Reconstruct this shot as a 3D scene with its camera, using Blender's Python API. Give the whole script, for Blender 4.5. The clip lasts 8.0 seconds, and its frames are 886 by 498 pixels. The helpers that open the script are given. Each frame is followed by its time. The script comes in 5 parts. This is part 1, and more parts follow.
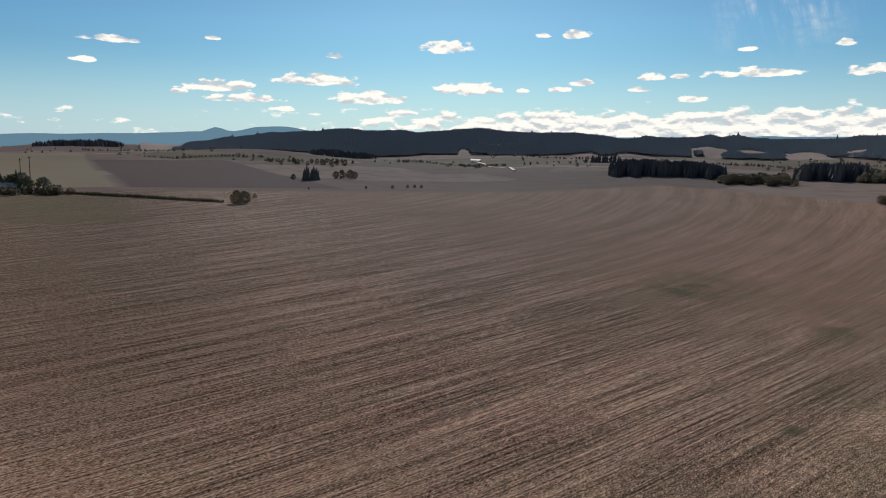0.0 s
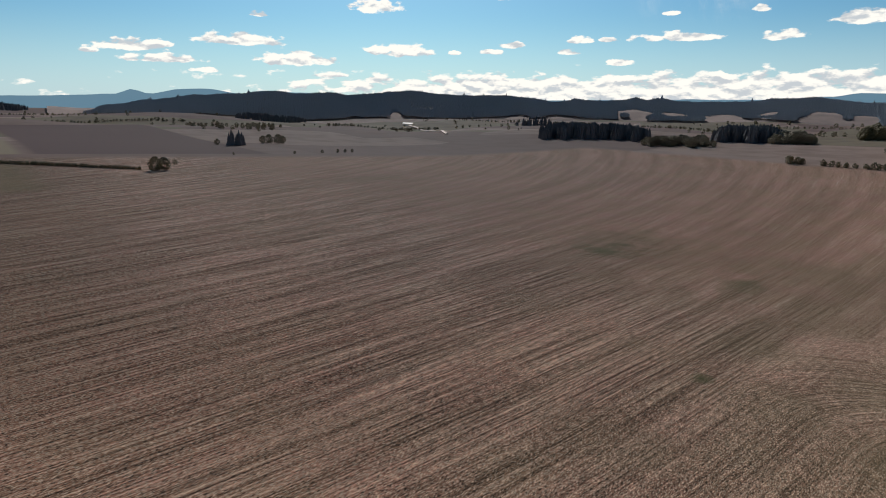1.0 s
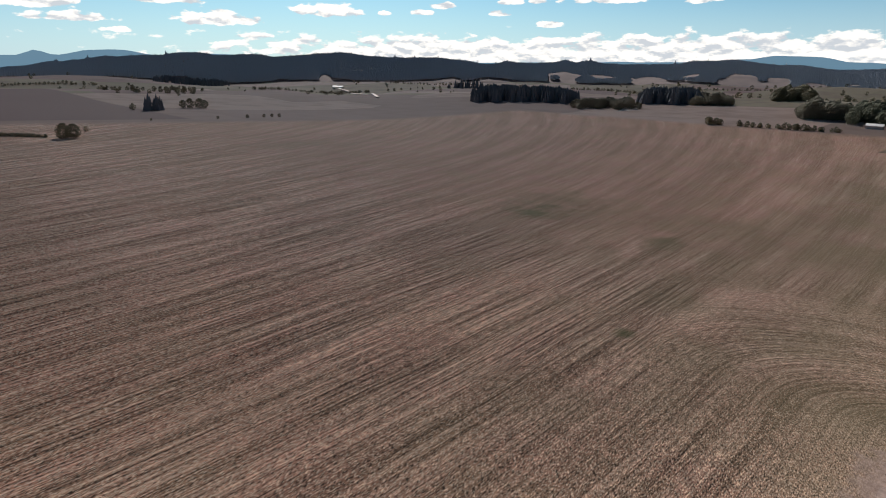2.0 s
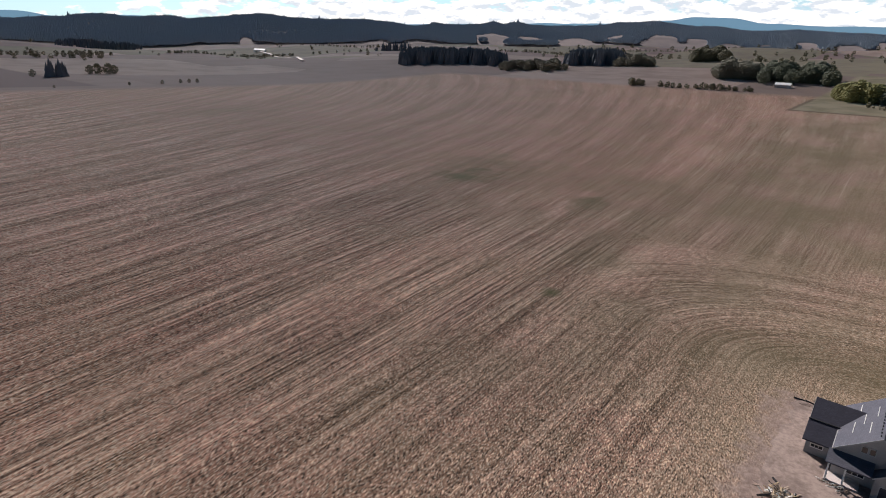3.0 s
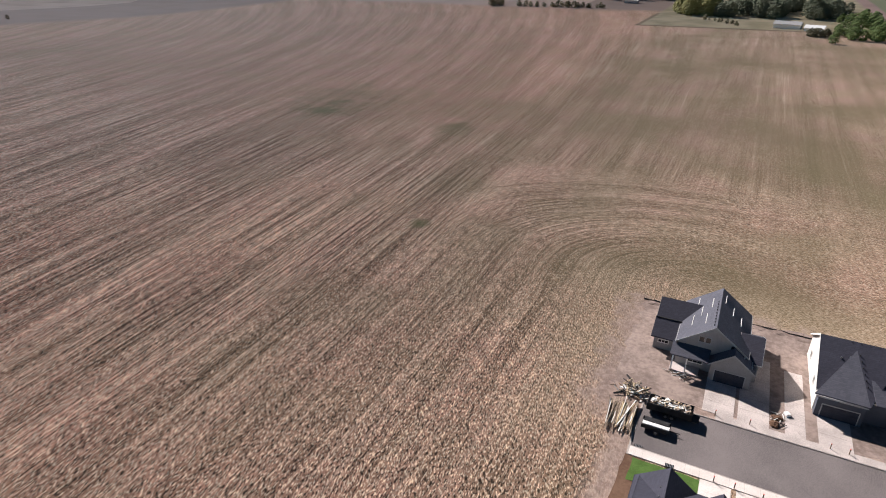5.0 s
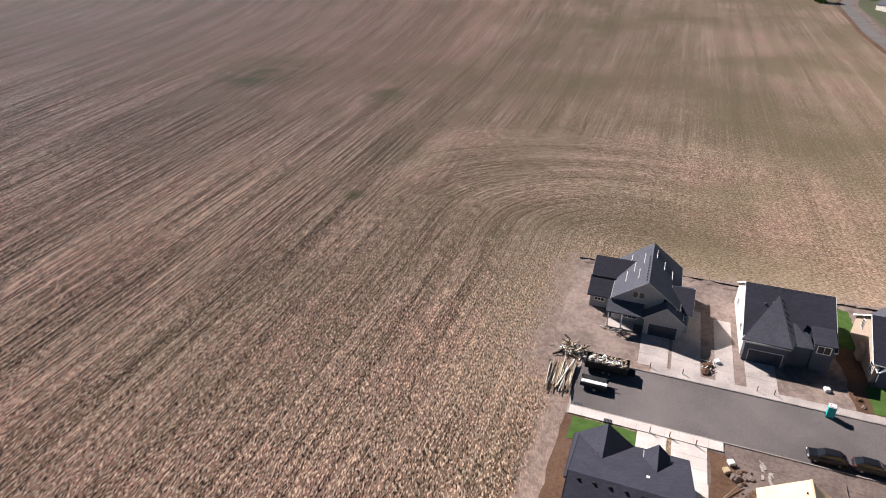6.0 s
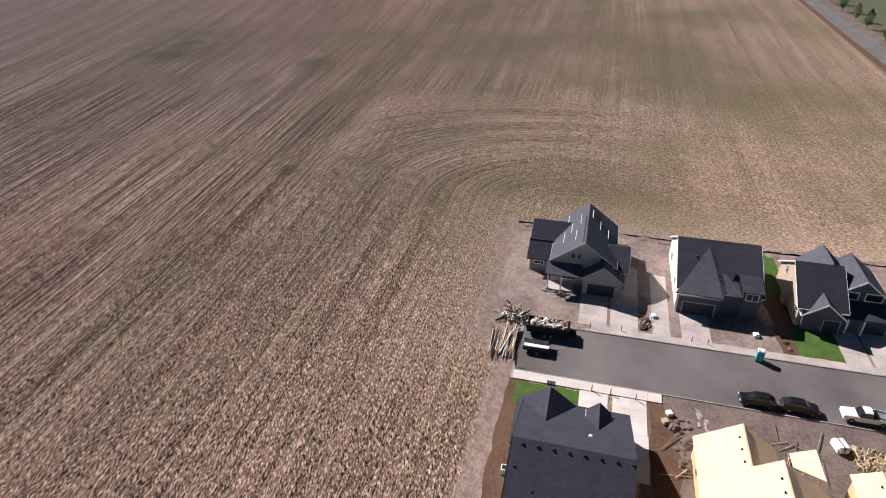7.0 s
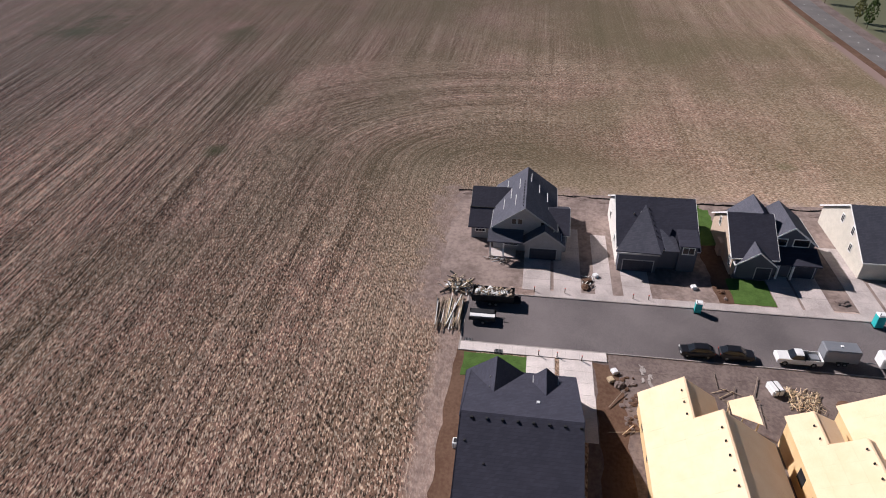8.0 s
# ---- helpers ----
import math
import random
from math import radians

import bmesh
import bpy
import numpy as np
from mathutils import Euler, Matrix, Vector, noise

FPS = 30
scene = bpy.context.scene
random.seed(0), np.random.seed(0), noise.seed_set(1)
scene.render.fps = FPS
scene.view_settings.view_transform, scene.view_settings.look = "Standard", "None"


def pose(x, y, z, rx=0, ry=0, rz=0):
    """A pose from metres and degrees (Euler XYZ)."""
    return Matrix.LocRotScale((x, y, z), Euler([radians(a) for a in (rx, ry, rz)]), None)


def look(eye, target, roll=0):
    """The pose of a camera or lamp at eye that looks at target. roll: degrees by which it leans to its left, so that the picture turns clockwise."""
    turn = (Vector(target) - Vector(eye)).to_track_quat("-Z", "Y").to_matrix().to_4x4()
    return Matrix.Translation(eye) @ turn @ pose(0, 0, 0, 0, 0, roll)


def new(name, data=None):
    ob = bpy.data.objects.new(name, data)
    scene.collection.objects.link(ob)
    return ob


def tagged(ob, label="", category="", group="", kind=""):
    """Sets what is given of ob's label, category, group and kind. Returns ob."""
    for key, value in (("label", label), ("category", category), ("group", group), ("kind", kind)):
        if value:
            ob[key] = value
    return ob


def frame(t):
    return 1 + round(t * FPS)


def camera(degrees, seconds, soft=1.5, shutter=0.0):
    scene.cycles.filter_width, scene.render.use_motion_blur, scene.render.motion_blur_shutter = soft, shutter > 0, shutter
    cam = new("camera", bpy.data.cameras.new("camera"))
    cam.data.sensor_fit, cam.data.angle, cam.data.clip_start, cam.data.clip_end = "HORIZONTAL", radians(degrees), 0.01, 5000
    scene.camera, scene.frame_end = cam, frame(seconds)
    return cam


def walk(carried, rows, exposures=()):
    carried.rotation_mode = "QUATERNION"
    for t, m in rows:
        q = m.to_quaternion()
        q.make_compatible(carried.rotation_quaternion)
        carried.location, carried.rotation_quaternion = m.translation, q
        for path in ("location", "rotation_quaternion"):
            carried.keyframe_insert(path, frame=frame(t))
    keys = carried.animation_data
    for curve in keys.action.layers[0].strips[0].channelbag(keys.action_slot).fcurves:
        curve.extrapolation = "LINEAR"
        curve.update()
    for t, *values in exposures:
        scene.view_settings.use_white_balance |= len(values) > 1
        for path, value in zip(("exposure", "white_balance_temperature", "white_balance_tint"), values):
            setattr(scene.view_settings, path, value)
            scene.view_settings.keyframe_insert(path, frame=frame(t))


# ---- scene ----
cam = camera(72.13, 8.0, soft=1.0)
ROWS = [
    (0, -0.00, 0.00, 60.00, 80.29, -3.03, -32.11),
    (0.5, 1.23, -0.43, 59.98, 78.77, -3.02, -35.17),
    (1, 2.44, -0.81, 59.94, 77.28, -2.96, -38.33),
    (1.5, 3.63, -1.15, 59.88, 75.77, -2.93, -41.39),
    (3, 6.92, -2.14, 59.70, 71.35, -2.66, -50.96),
    (3.5, 7.98, -2.56, 59.68, 69.87, -2.44, -54.13),
    (4, 9.05, -3.00, 59.64, 68.37, -2.14, -57.19),
    (4.5, 10.20, -3.37, 59.61, 66.89, -1.84, -60.21),
    (6, 14.07, -4.67, 59.24, 62.36, -0.68, -69.37),
    (6.5, 15.14, -5.22, 59.20, 60.84, -0.30, -72.37),
    (7, 16.21, -5.80, 59.17, 59.30, 0.12, -75.41),
    (7.5, 17.36, -6.28, 59.10, 57.72, 0.59, -78.53),
    (8, 18.55, -6.75, 59.02, 56.11, 0.93, -81.57),
]
EXPOSURES = [(0.0, 0.06, 6450, 10), (1.5, 0.12, 6450, 11), (3.0, 0.46, 6300, 14), (4.5, 0.84, 6300, 13), (6.5, 0.8, 6250, 14), (7.5, 0.47, 6100, 16), (8.0, 0.37, 6050, 17)]
walk(cam, [(t, pose(x, y, z, rx, ry, rz)) for t, x, y, z, rx, ry, rz in ROWS], EXPOSURES)

# ---- world and sun ----
SUN_AZ, SUN_EL = 57.0, 35.0
TILT, TILT_AZ = radians(2.63), radians(-21.7)   # the street lies on a gentle slope of the wide valley
UP = (-math.sin(TILT) * math.cos(TILT_AZ), -math.sin(TILT) * math.sin(TILT_AZ), math.cos(TILT))


class Nodes:
    """A small helper to write node trees as expressions."""

    def __init__(self, tree):
        self.t = tree

    def n(self, kind, **props):
        node = self.t.nodes.new(kind)
        for k, v in props.items():
            setattr(node, k, v)
        return node

    def put(self, sock, v):
        if isinstance(v, bpy.types.NodeSocket):
            self.t.links.new(v, sock)
        elif isinstance(v, (tuple, list)) and len(v) == 3 and sock.type == "RGBA":
            sock.default_value = (*v, 1)
        else:
            sock.default_value = v

    def m(self, op, a, b=0.0, c=0.0, clamp=False):
        node = self.n("ShaderNodeMath", operation=op, use_clamp=clamp)
        for i, v in enumerate((a, b, c)):
            self.put(node.inputs[i], v)
        return node.outputs[0]

    def ramp(self, v, lo, hi, a=0.0, b=1.0, smooth=True):
        node = self.n("ShaderNodeMapRange", interpolation_type="SMOOTHSTEP" if smooth else "LINEAR")
        for i, x in enumerate((v, lo, hi, a, b)):
            self.put(node.inputs[i], x)
        return node.outputs[0]

    def mix(self, f, a, b, how="MIX"):
        node = self.n("ShaderNodeMix", data_type="RGBA", blend_type=how)
        self.put(node.inputs[0], f)
        self.put(node.inputs[6], a)
        self.put(node.inputs[7], b)
        return node.outputs[2]

    def noise(self, vec, scale, detail=3.0, rough=0.5, distort=0.0):
        node = self.n("ShaderNodeTexNoise")
        self.put(node.inputs["Vector"], vec)
        node.inputs["Scale"].default_value = scale
        node.inputs["Detail"].default_value = detail
        node.inputs["Roughness"].default_value = rough
        node.inputs["Distortion"].default_value = distort
        return node.outputs[0]

    def xyz(self, vec):
        node = self.n("ShaderNodeSeparateXYZ")
        self.put(node.inputs[0], vec)
        return node.outputs

    def join(self, x, y, z=0.0):
        node = self.n("ShaderNodeCombineXYZ")
        for i, v in enumerate((x, y, z)):
            self.put(node.inputs[i], v)
        return node.outputs[0]

    def place(self):
        return self.n("ShaderNodeNewGeometry").outputs["Position"]


def make_world():
    w = bpy.data.worlds.new("sky")
    scene.world = w
    w.use_nodes = True
    w.node_tree.nodes.clear()
    g = Nodes(w.node_tree)
    ray = g.n("ShaderNodeTexCoord").outputs["Generated"]
    turn = g.n("ShaderNodeVectorRotate", rotation_type="AXIS_ANGLE")
    g.put(turn.inputs["Vector"], ray)
    turn.inputs["Axis"].default_value = (-math.sin(TILT_AZ), math.cos(TILT_AZ), 0)
    turn.inputs["Angle"].default_value = TILT
    sky = g.n("ShaderNodeTexSky", sky_type="NISHITA", sun_disc=False)
    sky.sun_elevation = radians(SUN_EL)
    sky.sun_rotation = radians(90 - SUN_AZ)
    sky.air_density, sky.dust_density, sky.ozone_density = 1.0, 0.6, 2.0
    g.put(sky.inputs[0], turn.outputs[0])
    x, y, z = g.xyz(ray)
    az = g.m("MULTIPLY", g.m("ARCTAN2", y, x), 57.2958)
    dot = g.n("ShaderNodeVectorMath", operation="DOT_PRODUCT")
    g.put(dot.inputs[0], ray)
    dot.inputs[1].default_value = UP
    el = g.m("MULTIPLY", g.m("ARCSINE", dot.outputs["Value"]), 57.2958)
    # fair-weather clouds: heading, height over the horizon, half width and half height in degrees
    clouds = [(85.5, 7.75, 2.1, .4), (87.8, 6.1, .9, .4), (68.1, 7.3, .8, .35), (58, 8.2, 2.2, .8), (46.5, 9.2, 1.3, .55),
              (49.4, 9.1, .7, .3), (77.7, 4.5, 3.2, .7), (75.6, 3.5, 3.2, .5), (69.6, 5.2, 3.7, .7), (65, 3.75, 3.3, .85),
              (55.8, 4.6, 3, .8), (45.8, 5.1, 1.3, .4), (39.8, 5.5, 1, .45), (40.8, 4.5, .9, .4), (31.9, 5.6, 3.5, .55),
              (36.4, 3.6, 1.3, .4), (24, 5.5, 1.6, .55), (17.5, 6.6, 3.4, .8), (32.6, 7.5, .7, .3), (37.3, 5.5, .9, .3), (25.8, 7.5, .7, .35),
              (47.6, 4.5, 1, .3), (78.2, 8.3, .6, .25), (72.5, 2.6, 1.2, .3), (62, 2.4, 1.4, .3), (81, 3.9, .7, .25), (51, 4.4, .7, .25)]
    wob = g.n("ShaderNodeTexNoise")
    g.put(wob.inputs["Vector"], g.join(g.m("MULTIPLY", az, 0.8), g.m("MULTIPLY", el, 1.6)))
    wob.inputs["Scale"].default_value, wob.inputs["Detail"].default_value = 1.0, 5.0
    lump = g.m("SUBTRACT", wob.outputs[0], 0.5)
    best = None
    for a, e, wd, ht in clouds:
        u = g.m("DIVIDE", g.m("SUBTRACT", az, a), wd)
        v = g.m("DIVIDE", g.m("SUBTRACT", el, e - 0.3 * ht), ht)
        v = g.m("MAXIMUM", v, g.m("MULTIPLY", v, -2.2))
        f = g.m("SUBTRACT", 1.0, g.m("ADD", g.m("MULTIPLY", u, u), g.m("MULTIPLY", v, v)))
        best = f if best is None else g.m("MAXIMUM", best, f)
    puffs = g.ramp(g.m("ADD", best, g.m("MULTIPLY", lump, 4.4)), -0.15, 0.45)
    # a broken bank low over the ridge, and small puffs scattered all round
    bank = g.noise(g.join(g.m("MULTIPLY", az, 0.42), g.m("MULTIPLY", el, 1.0), 3.0), 1.0, 6.0, 0.55)
    low = g.m("MULTIPLY", g.ramp(el, 3.8, 1.4), g.ramp(az, 78.0, 44.0, 0.25, 1.0))
    bankd = g.ramp(g.m("ADD", bank, g.m("MULTIPLY", low, 0.36)), 0.66, 0.76)
    bankd = g.m("MULTIPLY", bankd, g.ramp(low, 0.0, 0.2))
    wisp = g.noise(g.join(g.m("ADD", g.m("MULTIPLY", az, 0.55), g.m("MULTIPLY", el, -0.2)), g.m("ADD", g.m("MULTIPLY", el, .12), g.m("MULTIPLY", az, .1)), 9.0), 1.0, 5.0, 0.65)
    wispm = g.m("MULTIPLY", g.ramp(el, 6.0, 11.0), g.m("MULTIPLY", g.ramp(az, 24.0, 29.0), g.ramp(az, 37.0, 32.0)))
    wispd = g.m("MULTIPLY", g.ramp(wisp, 0.42, 0.8), g.m("MULTIPLY", wispm, 0.55))
    dens = g.m("MAXIMUM", g.m("MAXIMUM", puffs, bankd), wispd)
    bank2 = g.noise(g.join(g.m("MULTIPLY", az, 0.42), g.m("MULTIPLY", g.m("ADD", el, 0.4), 1.0), 3.0), 1.0, 3.5, 0.5)
    wob2 = g.noise(g.join(g.m("MULTIPLY", az, 0.8), g.m("MULTIPLY", g.m("ADD", el, 0.30), 1.6)), 1.0, 3.0)
    lit = g.m("ADD", g.m("SUBTRACT", bank2, bank), g.m("MULTIPLY", g.m("SUBTRACT", wob2, wob.outputs[0]), 0.5))
    shade = g.ramp(lit, -0.05, 0.15)
    white = g.mix(shade, (18.2, 17.6, 16.2), (10.2, 10.9, 11.4))
    haze = g.m("MULTIPLY", g.ramp(el, 8.0, -0.5), 0.55)
    base = g.mix(1.0, sky.outputs[0], (0.57, 1.0, 1.25), "MULTIPLY")
    # upper sky dimmed to weaken the fill light in the shadows
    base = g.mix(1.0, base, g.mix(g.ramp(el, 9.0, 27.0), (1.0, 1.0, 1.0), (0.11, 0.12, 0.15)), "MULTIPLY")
    base = g.mix(haze, base, (11.6, 14.4, 16.6))
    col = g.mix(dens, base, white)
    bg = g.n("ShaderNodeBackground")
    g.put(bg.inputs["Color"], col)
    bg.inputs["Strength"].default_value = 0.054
    out = g.n("ShaderNodeOutputWorld")
    g.t.links.new(bg.outputs[0], out.inputs[0])


make_world()
sun = new("sun", bpy.data.lights.new("sun", "SUN"))
sun.data.energy, sun.data.angle, sun.data.color = 5.0, radians(0.55), (1.0, 0.93, 0.86)
sd = Vector((math.cos(radians(SUN_AZ)) * math.cos(radians(SUN_EL)), math.sin(radians(SUN_AZ)) * math.cos(radians(SUN_EL)), math.sin(radians(SUN_EL))))
sun.matrix_world = look((60, 60, 160), Vector((60, 60, 160)) - sd)


# ---- materials ----
def material(name, rough=0.85, metal=0.0):
    m = bpy.data.materials.new(name)
    m.use_nodes = True
    g = Nodes(m.node_tree)
    b = m.node_tree.nodes["Principled BSDF"]
    b.inputs["Roughness"].default_value, b.inputs["Metallic"].default_value = rough, metal
    b.inputs["Specular IOR Level"].default_value = 0.25 if rough < 0.8 else 0.12
    return m, g, b


def bump(g, b, height, strength=0.5, dist=0.05):
    node = g.n("ShaderNodeBump")
    node.inputs["Strength"].default_value, node.inputs["Distance"].default_value = strength, dist
    g.put(node.inputs["Height"], height)
    g.put(b.inputs["Normal"], node.outputs[0])


def worn(name, c1, c2, fine=6.0, broad=0.5, rough=0.85, metal=0.0, relief=0.03, vary=0.0):
    """A surface of two tones in patches, with grain and relief at two scales."""
    m, g, b = material(name, rough, metal)
    p = g.place()
    f, w = g.noise(p, fine, 4.0, 0.6), g.noise(p, broad, 3.0)
    col = g.mix(g.ramp(g.m("ADD", g.m("MULTIPLY", f, 0.5), g.m("MULTIPLY", w, 0.5)), 0.36, 0.64), c1, c2)
    if vary:
        rnd = g.n("ShaderNodeObjectInfo").outputs["Random"]
        col = g.mix(1.0, col, g.mix(rnd, (1 - vary,) * 3, (1 + vary,) * 3), "MULTIPLY")
    g.put(b.inputs["Base Color"], col)
    bump(g, b, f, 0.5, relief)
    return m


def siding(name, c, rough=0.6, step=0.18):
    """Painted lap siding: level boards, each leaning out over the one below."""
    m, g, b = material(name, rough)
    p = g.place()
    x, y, z = g.xyz(p)
    lap = g.m("FRACT", g.m("DIVIDE", z, step))
    w = g.noise(p, 1.2, 4.0)
    col = g.mix(g.ramp(w, 0.3, 0.7), tuple(v * 0.9 for v in c), c)
    col = g.mix(g.ramp(lap, 0.93, 1.0), col, tuple(v * 0.6 for v in c))
    g.put(b.inputs["Base Color"], col)
    bump(g, b, g.m("SUBTRACT", 1.0, lap), 0.6, 0.02)
    return m


def shingles(name, c):
    """Asphalt shingle: courses, tabs of slightly different tone and mineral grain."""
    m, g, b = material(name, 0.9)
    p = g.place()
    x, y, z = g.xyz(p)
    brick = g.n("ShaderNodeTexBrick")
    g.put(brick.inputs["Vector"], g.join(g.m("ADD", x, y), g.m("MULTIPLY", z, 1.9)))
    brick.inputs["Scale"].default_value = 1.0
    for k, v in (("Mortar Size", 0.012), ("Brick Width", 0.5), ("Row Height", 0.28), ("Bias", 0.0)):
        brick.inputs[k].default_value = v
    brick.inputs["Color1"].default_value = (*[v * 0.85 for v in c], 1)
    brick.inputs["Color2"].default_value = (*[v * 1.15 for v in c], 1)
    brick.inputs["Mortar"].default_value = (*[v * 0.6 for v in c], 1)
    broad = g.noise(p, 0.35, 4.0)
    grain = g.noise(p, 30.0, 2.0)
    col = g.mix(g.ramp(broad, 0.3, 0.7), brick.outputs[0], (1.25, 1.22, 1.2), "MULTIPLY")
    col = g.mix(0.35, col, g.mix(grain, tuple(v * .4 for v in c), tuple(v * 1.7 for v in c)))
    g.put(b.inputs["Base Color"], col)
    bump(g, b, grain, 0.4, 0.01)
    return m


def field_material():
    """Harvested grain stubble in drilled rows that turn round the corner of the lots; other fields beyond."""
    m, g, b = material("field_soil", 0.95)
    b.inputs["Specular IOR Level"].default_value = 0.05
    b.inputs["Diffuse Roughness"].default_value = 1.0
    p = g.place()
    x, y, z = g.xyz(p)
    warp = g.m("MULTIPLY", g.m("SUBTRACT", g.noise(p, 0.012, 1.0), 0.5), 1.6)
    fan = g.m("EXPONENT", g.m("MULTIPLY", g.m("SUBTRACT", x, 90.0), -0.0014))
    yf = g.m("MAXIMUM", g.m("SUBTRACT", y, 5.0), 0.0)
    y2 = g.m("ADD", g.m("MINIMUM", y, 5.0), g.m("MULTIPLY", yf, fan))
    qx, qy = g.m("SUBTRACT", x, 136.0), g.m("SUBTRACT", y2, -2.0)
    ax, ay = g.m("MAXIMUM", qx, 0.0), g.m("MAXIMUM", qy, 0.0)
    s = g.m("SQRT", g.m("ADD", g.m("MULTIPLY", ax, ax), g.m("MULTIPLY", ay, ay)))
    s = g.m("ADD", s, g.m("MINIMUM", g.m("MAXIMUM", qx, qy), 0.0))
    s = g.m("ADD", s, warp)
    along = g.m("SUBTRACT", x, y)
    far_rows = g.m("MAXIMUM", g.ramp(x, 190.0, 230.0), g.ramp(qy, 26.0, 80.0))
    s2 = g.m("ADD", y2, warp)

    def rows_pattern(s, along, seed):
        fine = g.noise(g.join(g.m("MULTIPLY", s, 2.2), g.m("MULTIPLY", along, 0.020), seed), 1.0, 2.0, 0.6)
        streak = g.noise(g.join(g.m("MULTIPLY", s, 0.75), g.m("MULTIPLY", along, 0.0065), seed + 3), 1.0, 3.0, 0.65)
        band = g.noise(g.join(g.m("MULTIPLY", s, 0.16), g.m("MULTIPLY", along, 0.0035), seed + 7), 1.0, 3.0)
        return fine, streak, band
    f1, k1, b1 = rows_pattern(s, along, 0.0)
    f2, k2, b2 = rows_pattern(s2, x, 20.0)
    # behind the lots the headland was driven both ways
    far_rows = g.m("MAXIMUM", far_rows, g.m("MULTIPLY", g.ramp(y, 30.0, -50.0), 0.62))
    def pick(a, b):
        return g.m("ADD", g.m("MULTIPLY", a, g.m("SUBTRACT", 1.0, far_rows)), g.m("MULTIPLY", b, far_rows))
    fine, streak, band = pick(f1, f2), pick(k1, k2), pick(b1, b2)
    # beyond the turn the stubble is finer and lies flatter
    calm = g.m("MAXIMUM", g.ramp(x, 150.0, 290.0), g.m("MULTIPLY", g.ramp(y, 5.0, -25.0), 0.55))
    coarse = g.m("SUBTRACT", 1.0, g.m("MULTIPLY", calm, 0.62))
    drilled = g.m("MULTIPLY", g.m("MAXIMUM", g.ramp(y, 5.0, 90.0, 0.38, 0.85), g.ramp(x, 100.0, 140.0, 0.38, 0.50)), coarse)
    clump = g.noise(p, 0.45, 3.0, 0.6)
    # clods and straw lie a little drawn out along the rows
    speck = g.noise(g.join(g.m("MULTIPLY", s, 3.4), g.m("MULTIPLY", along, 1.4), 1.0), 1.0, 2.0, 0.62)
    chaff = g.noise(g.join(g.m("MULTIPLY", s, 3.9), g.m("MULTIPLY", along, 1.7), 4.0), 1.0, 2.0, 0.62)
    broad = g.noise(p, 0.008, 4.0, 0.55)
    rowv = g.m("ADD", g.m("MULTIPLY", g.m("SUBTRACT", fine, 0.5), 0.80), g.m("MULTIPLY", g.m("SUBTRACT", streak, 0.5), 0.20))
    rowv = g.m("ADD", rowv, g.m("MULTIPLY", g.m("SUBTRACT", band, 0.5), 0.16))
    rowv = g.m("MULTIPLY", g.m("ADD", rowv, g.m("MULTIPLY", g.m("SUBTRACT", clump, 0.5), 0.16)), drilled)
    body = g.ramp(g.m("ADD", g.m("ADD", rowv, 0.5), g.m("MULTIPLY", g.m("SUBTRACT", broad, 0.5), 0.25)), 0.28, 0.72)
    soil = g.mix(g.ramp(broad, 0.35, 0.65), (0.268, 0.170, 0.131), (0.268, 0.177, 0.130))
    pale = g.mix(g.ramp(broad, 0.35, 0.65), (0.60, 0.390, 0.300), (0.60, 0.402, 0.290))
    near = g.mix(body, soil, pale)
    tone = g.n("ShaderNodeTexNoise")
    g.put(tone.inputs["Vector"], p)
    tone.inputs["Scale"].default_value, tone.inputs["Detail"].default_value = 0.05, 4.0
    near = g.mix(0.32, near, g.mix(g.ramp(tone.outputs[0], 0.35, 0.65), (1.20, 0.96, 0.92), (0.98, 1.03, 0.86)), "MULTIPLY")
    near = g.mix(g.m("MULTIPLY", calm, 0.6), near, g.mix(g.ramp(tone.outputs[0], 0.35, 0.65), (0.395, 0.255, 0.192), (0.37, 0.264, 0.168)))
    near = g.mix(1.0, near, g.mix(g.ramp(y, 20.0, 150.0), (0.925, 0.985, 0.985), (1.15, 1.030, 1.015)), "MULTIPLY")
    # passes of the machines: wider swaths of paler straw and of olive weeds
    swath = g.ramp(band, 0.34, 0.66)
    near = g.mix(1.0, near, g.mix(swath, (0.84, 0.80, 0.75), (1.13, 1.05, 1.06)), "MULTIPLY")
    # bare clods in the furrows and bright chopped straw along the drill rows
    clod = g.m("MULTIPLY", g.ramp(g.m("ADD", speck, g.m("MULTIPLY", rowv, 0.66)), 0.50, 0.41), g.m("MULTIPLY", coarse, 1.0))
    near = g.mix(clod, near, (0.046, 0.031, 0.025))
    v = g.m("SUBTRACT", g.m("ADD", chaff, g.m("MULTIPLY", rowv, 0.75)), 0.0)
    bits = g.m("MULTIPLY", g.ramp(v, 0.525, 0.61), g.m("ADD", g.m("MULTIPLY", coarse, 0.75), 0.15))
    near = g.mix(bits, near, (0.93, 0.79, 0.62))
    # dry combine trails: narrow pale streaks along the rows
    trail = g.m("MULTIPLY", g.ramp(streak, 0.62, 0.70), g.ramp(band, 0.46, 0.60))
    near = g.mix(g.m("MULTIPLY", g.m("MULTIPLY", trail, g.ramp(speck, 0.36, 0.55)), 0.6), near, (0.82, 0.64, 0.50))
    # thin lines of straw left between the drills
    thin = g.noise(g.join(g.m("MULTIPLY", g.m("ADD", g.m("MULTIPLY", s, g.m("SUBTRACT", 1.0, far_rows)), g.m("MULTIPLY", s2, far_rows)), 1.45), g.m("MULTIPLY", along, 0.011), 57.0), 1.0, 2.0, 0.55)
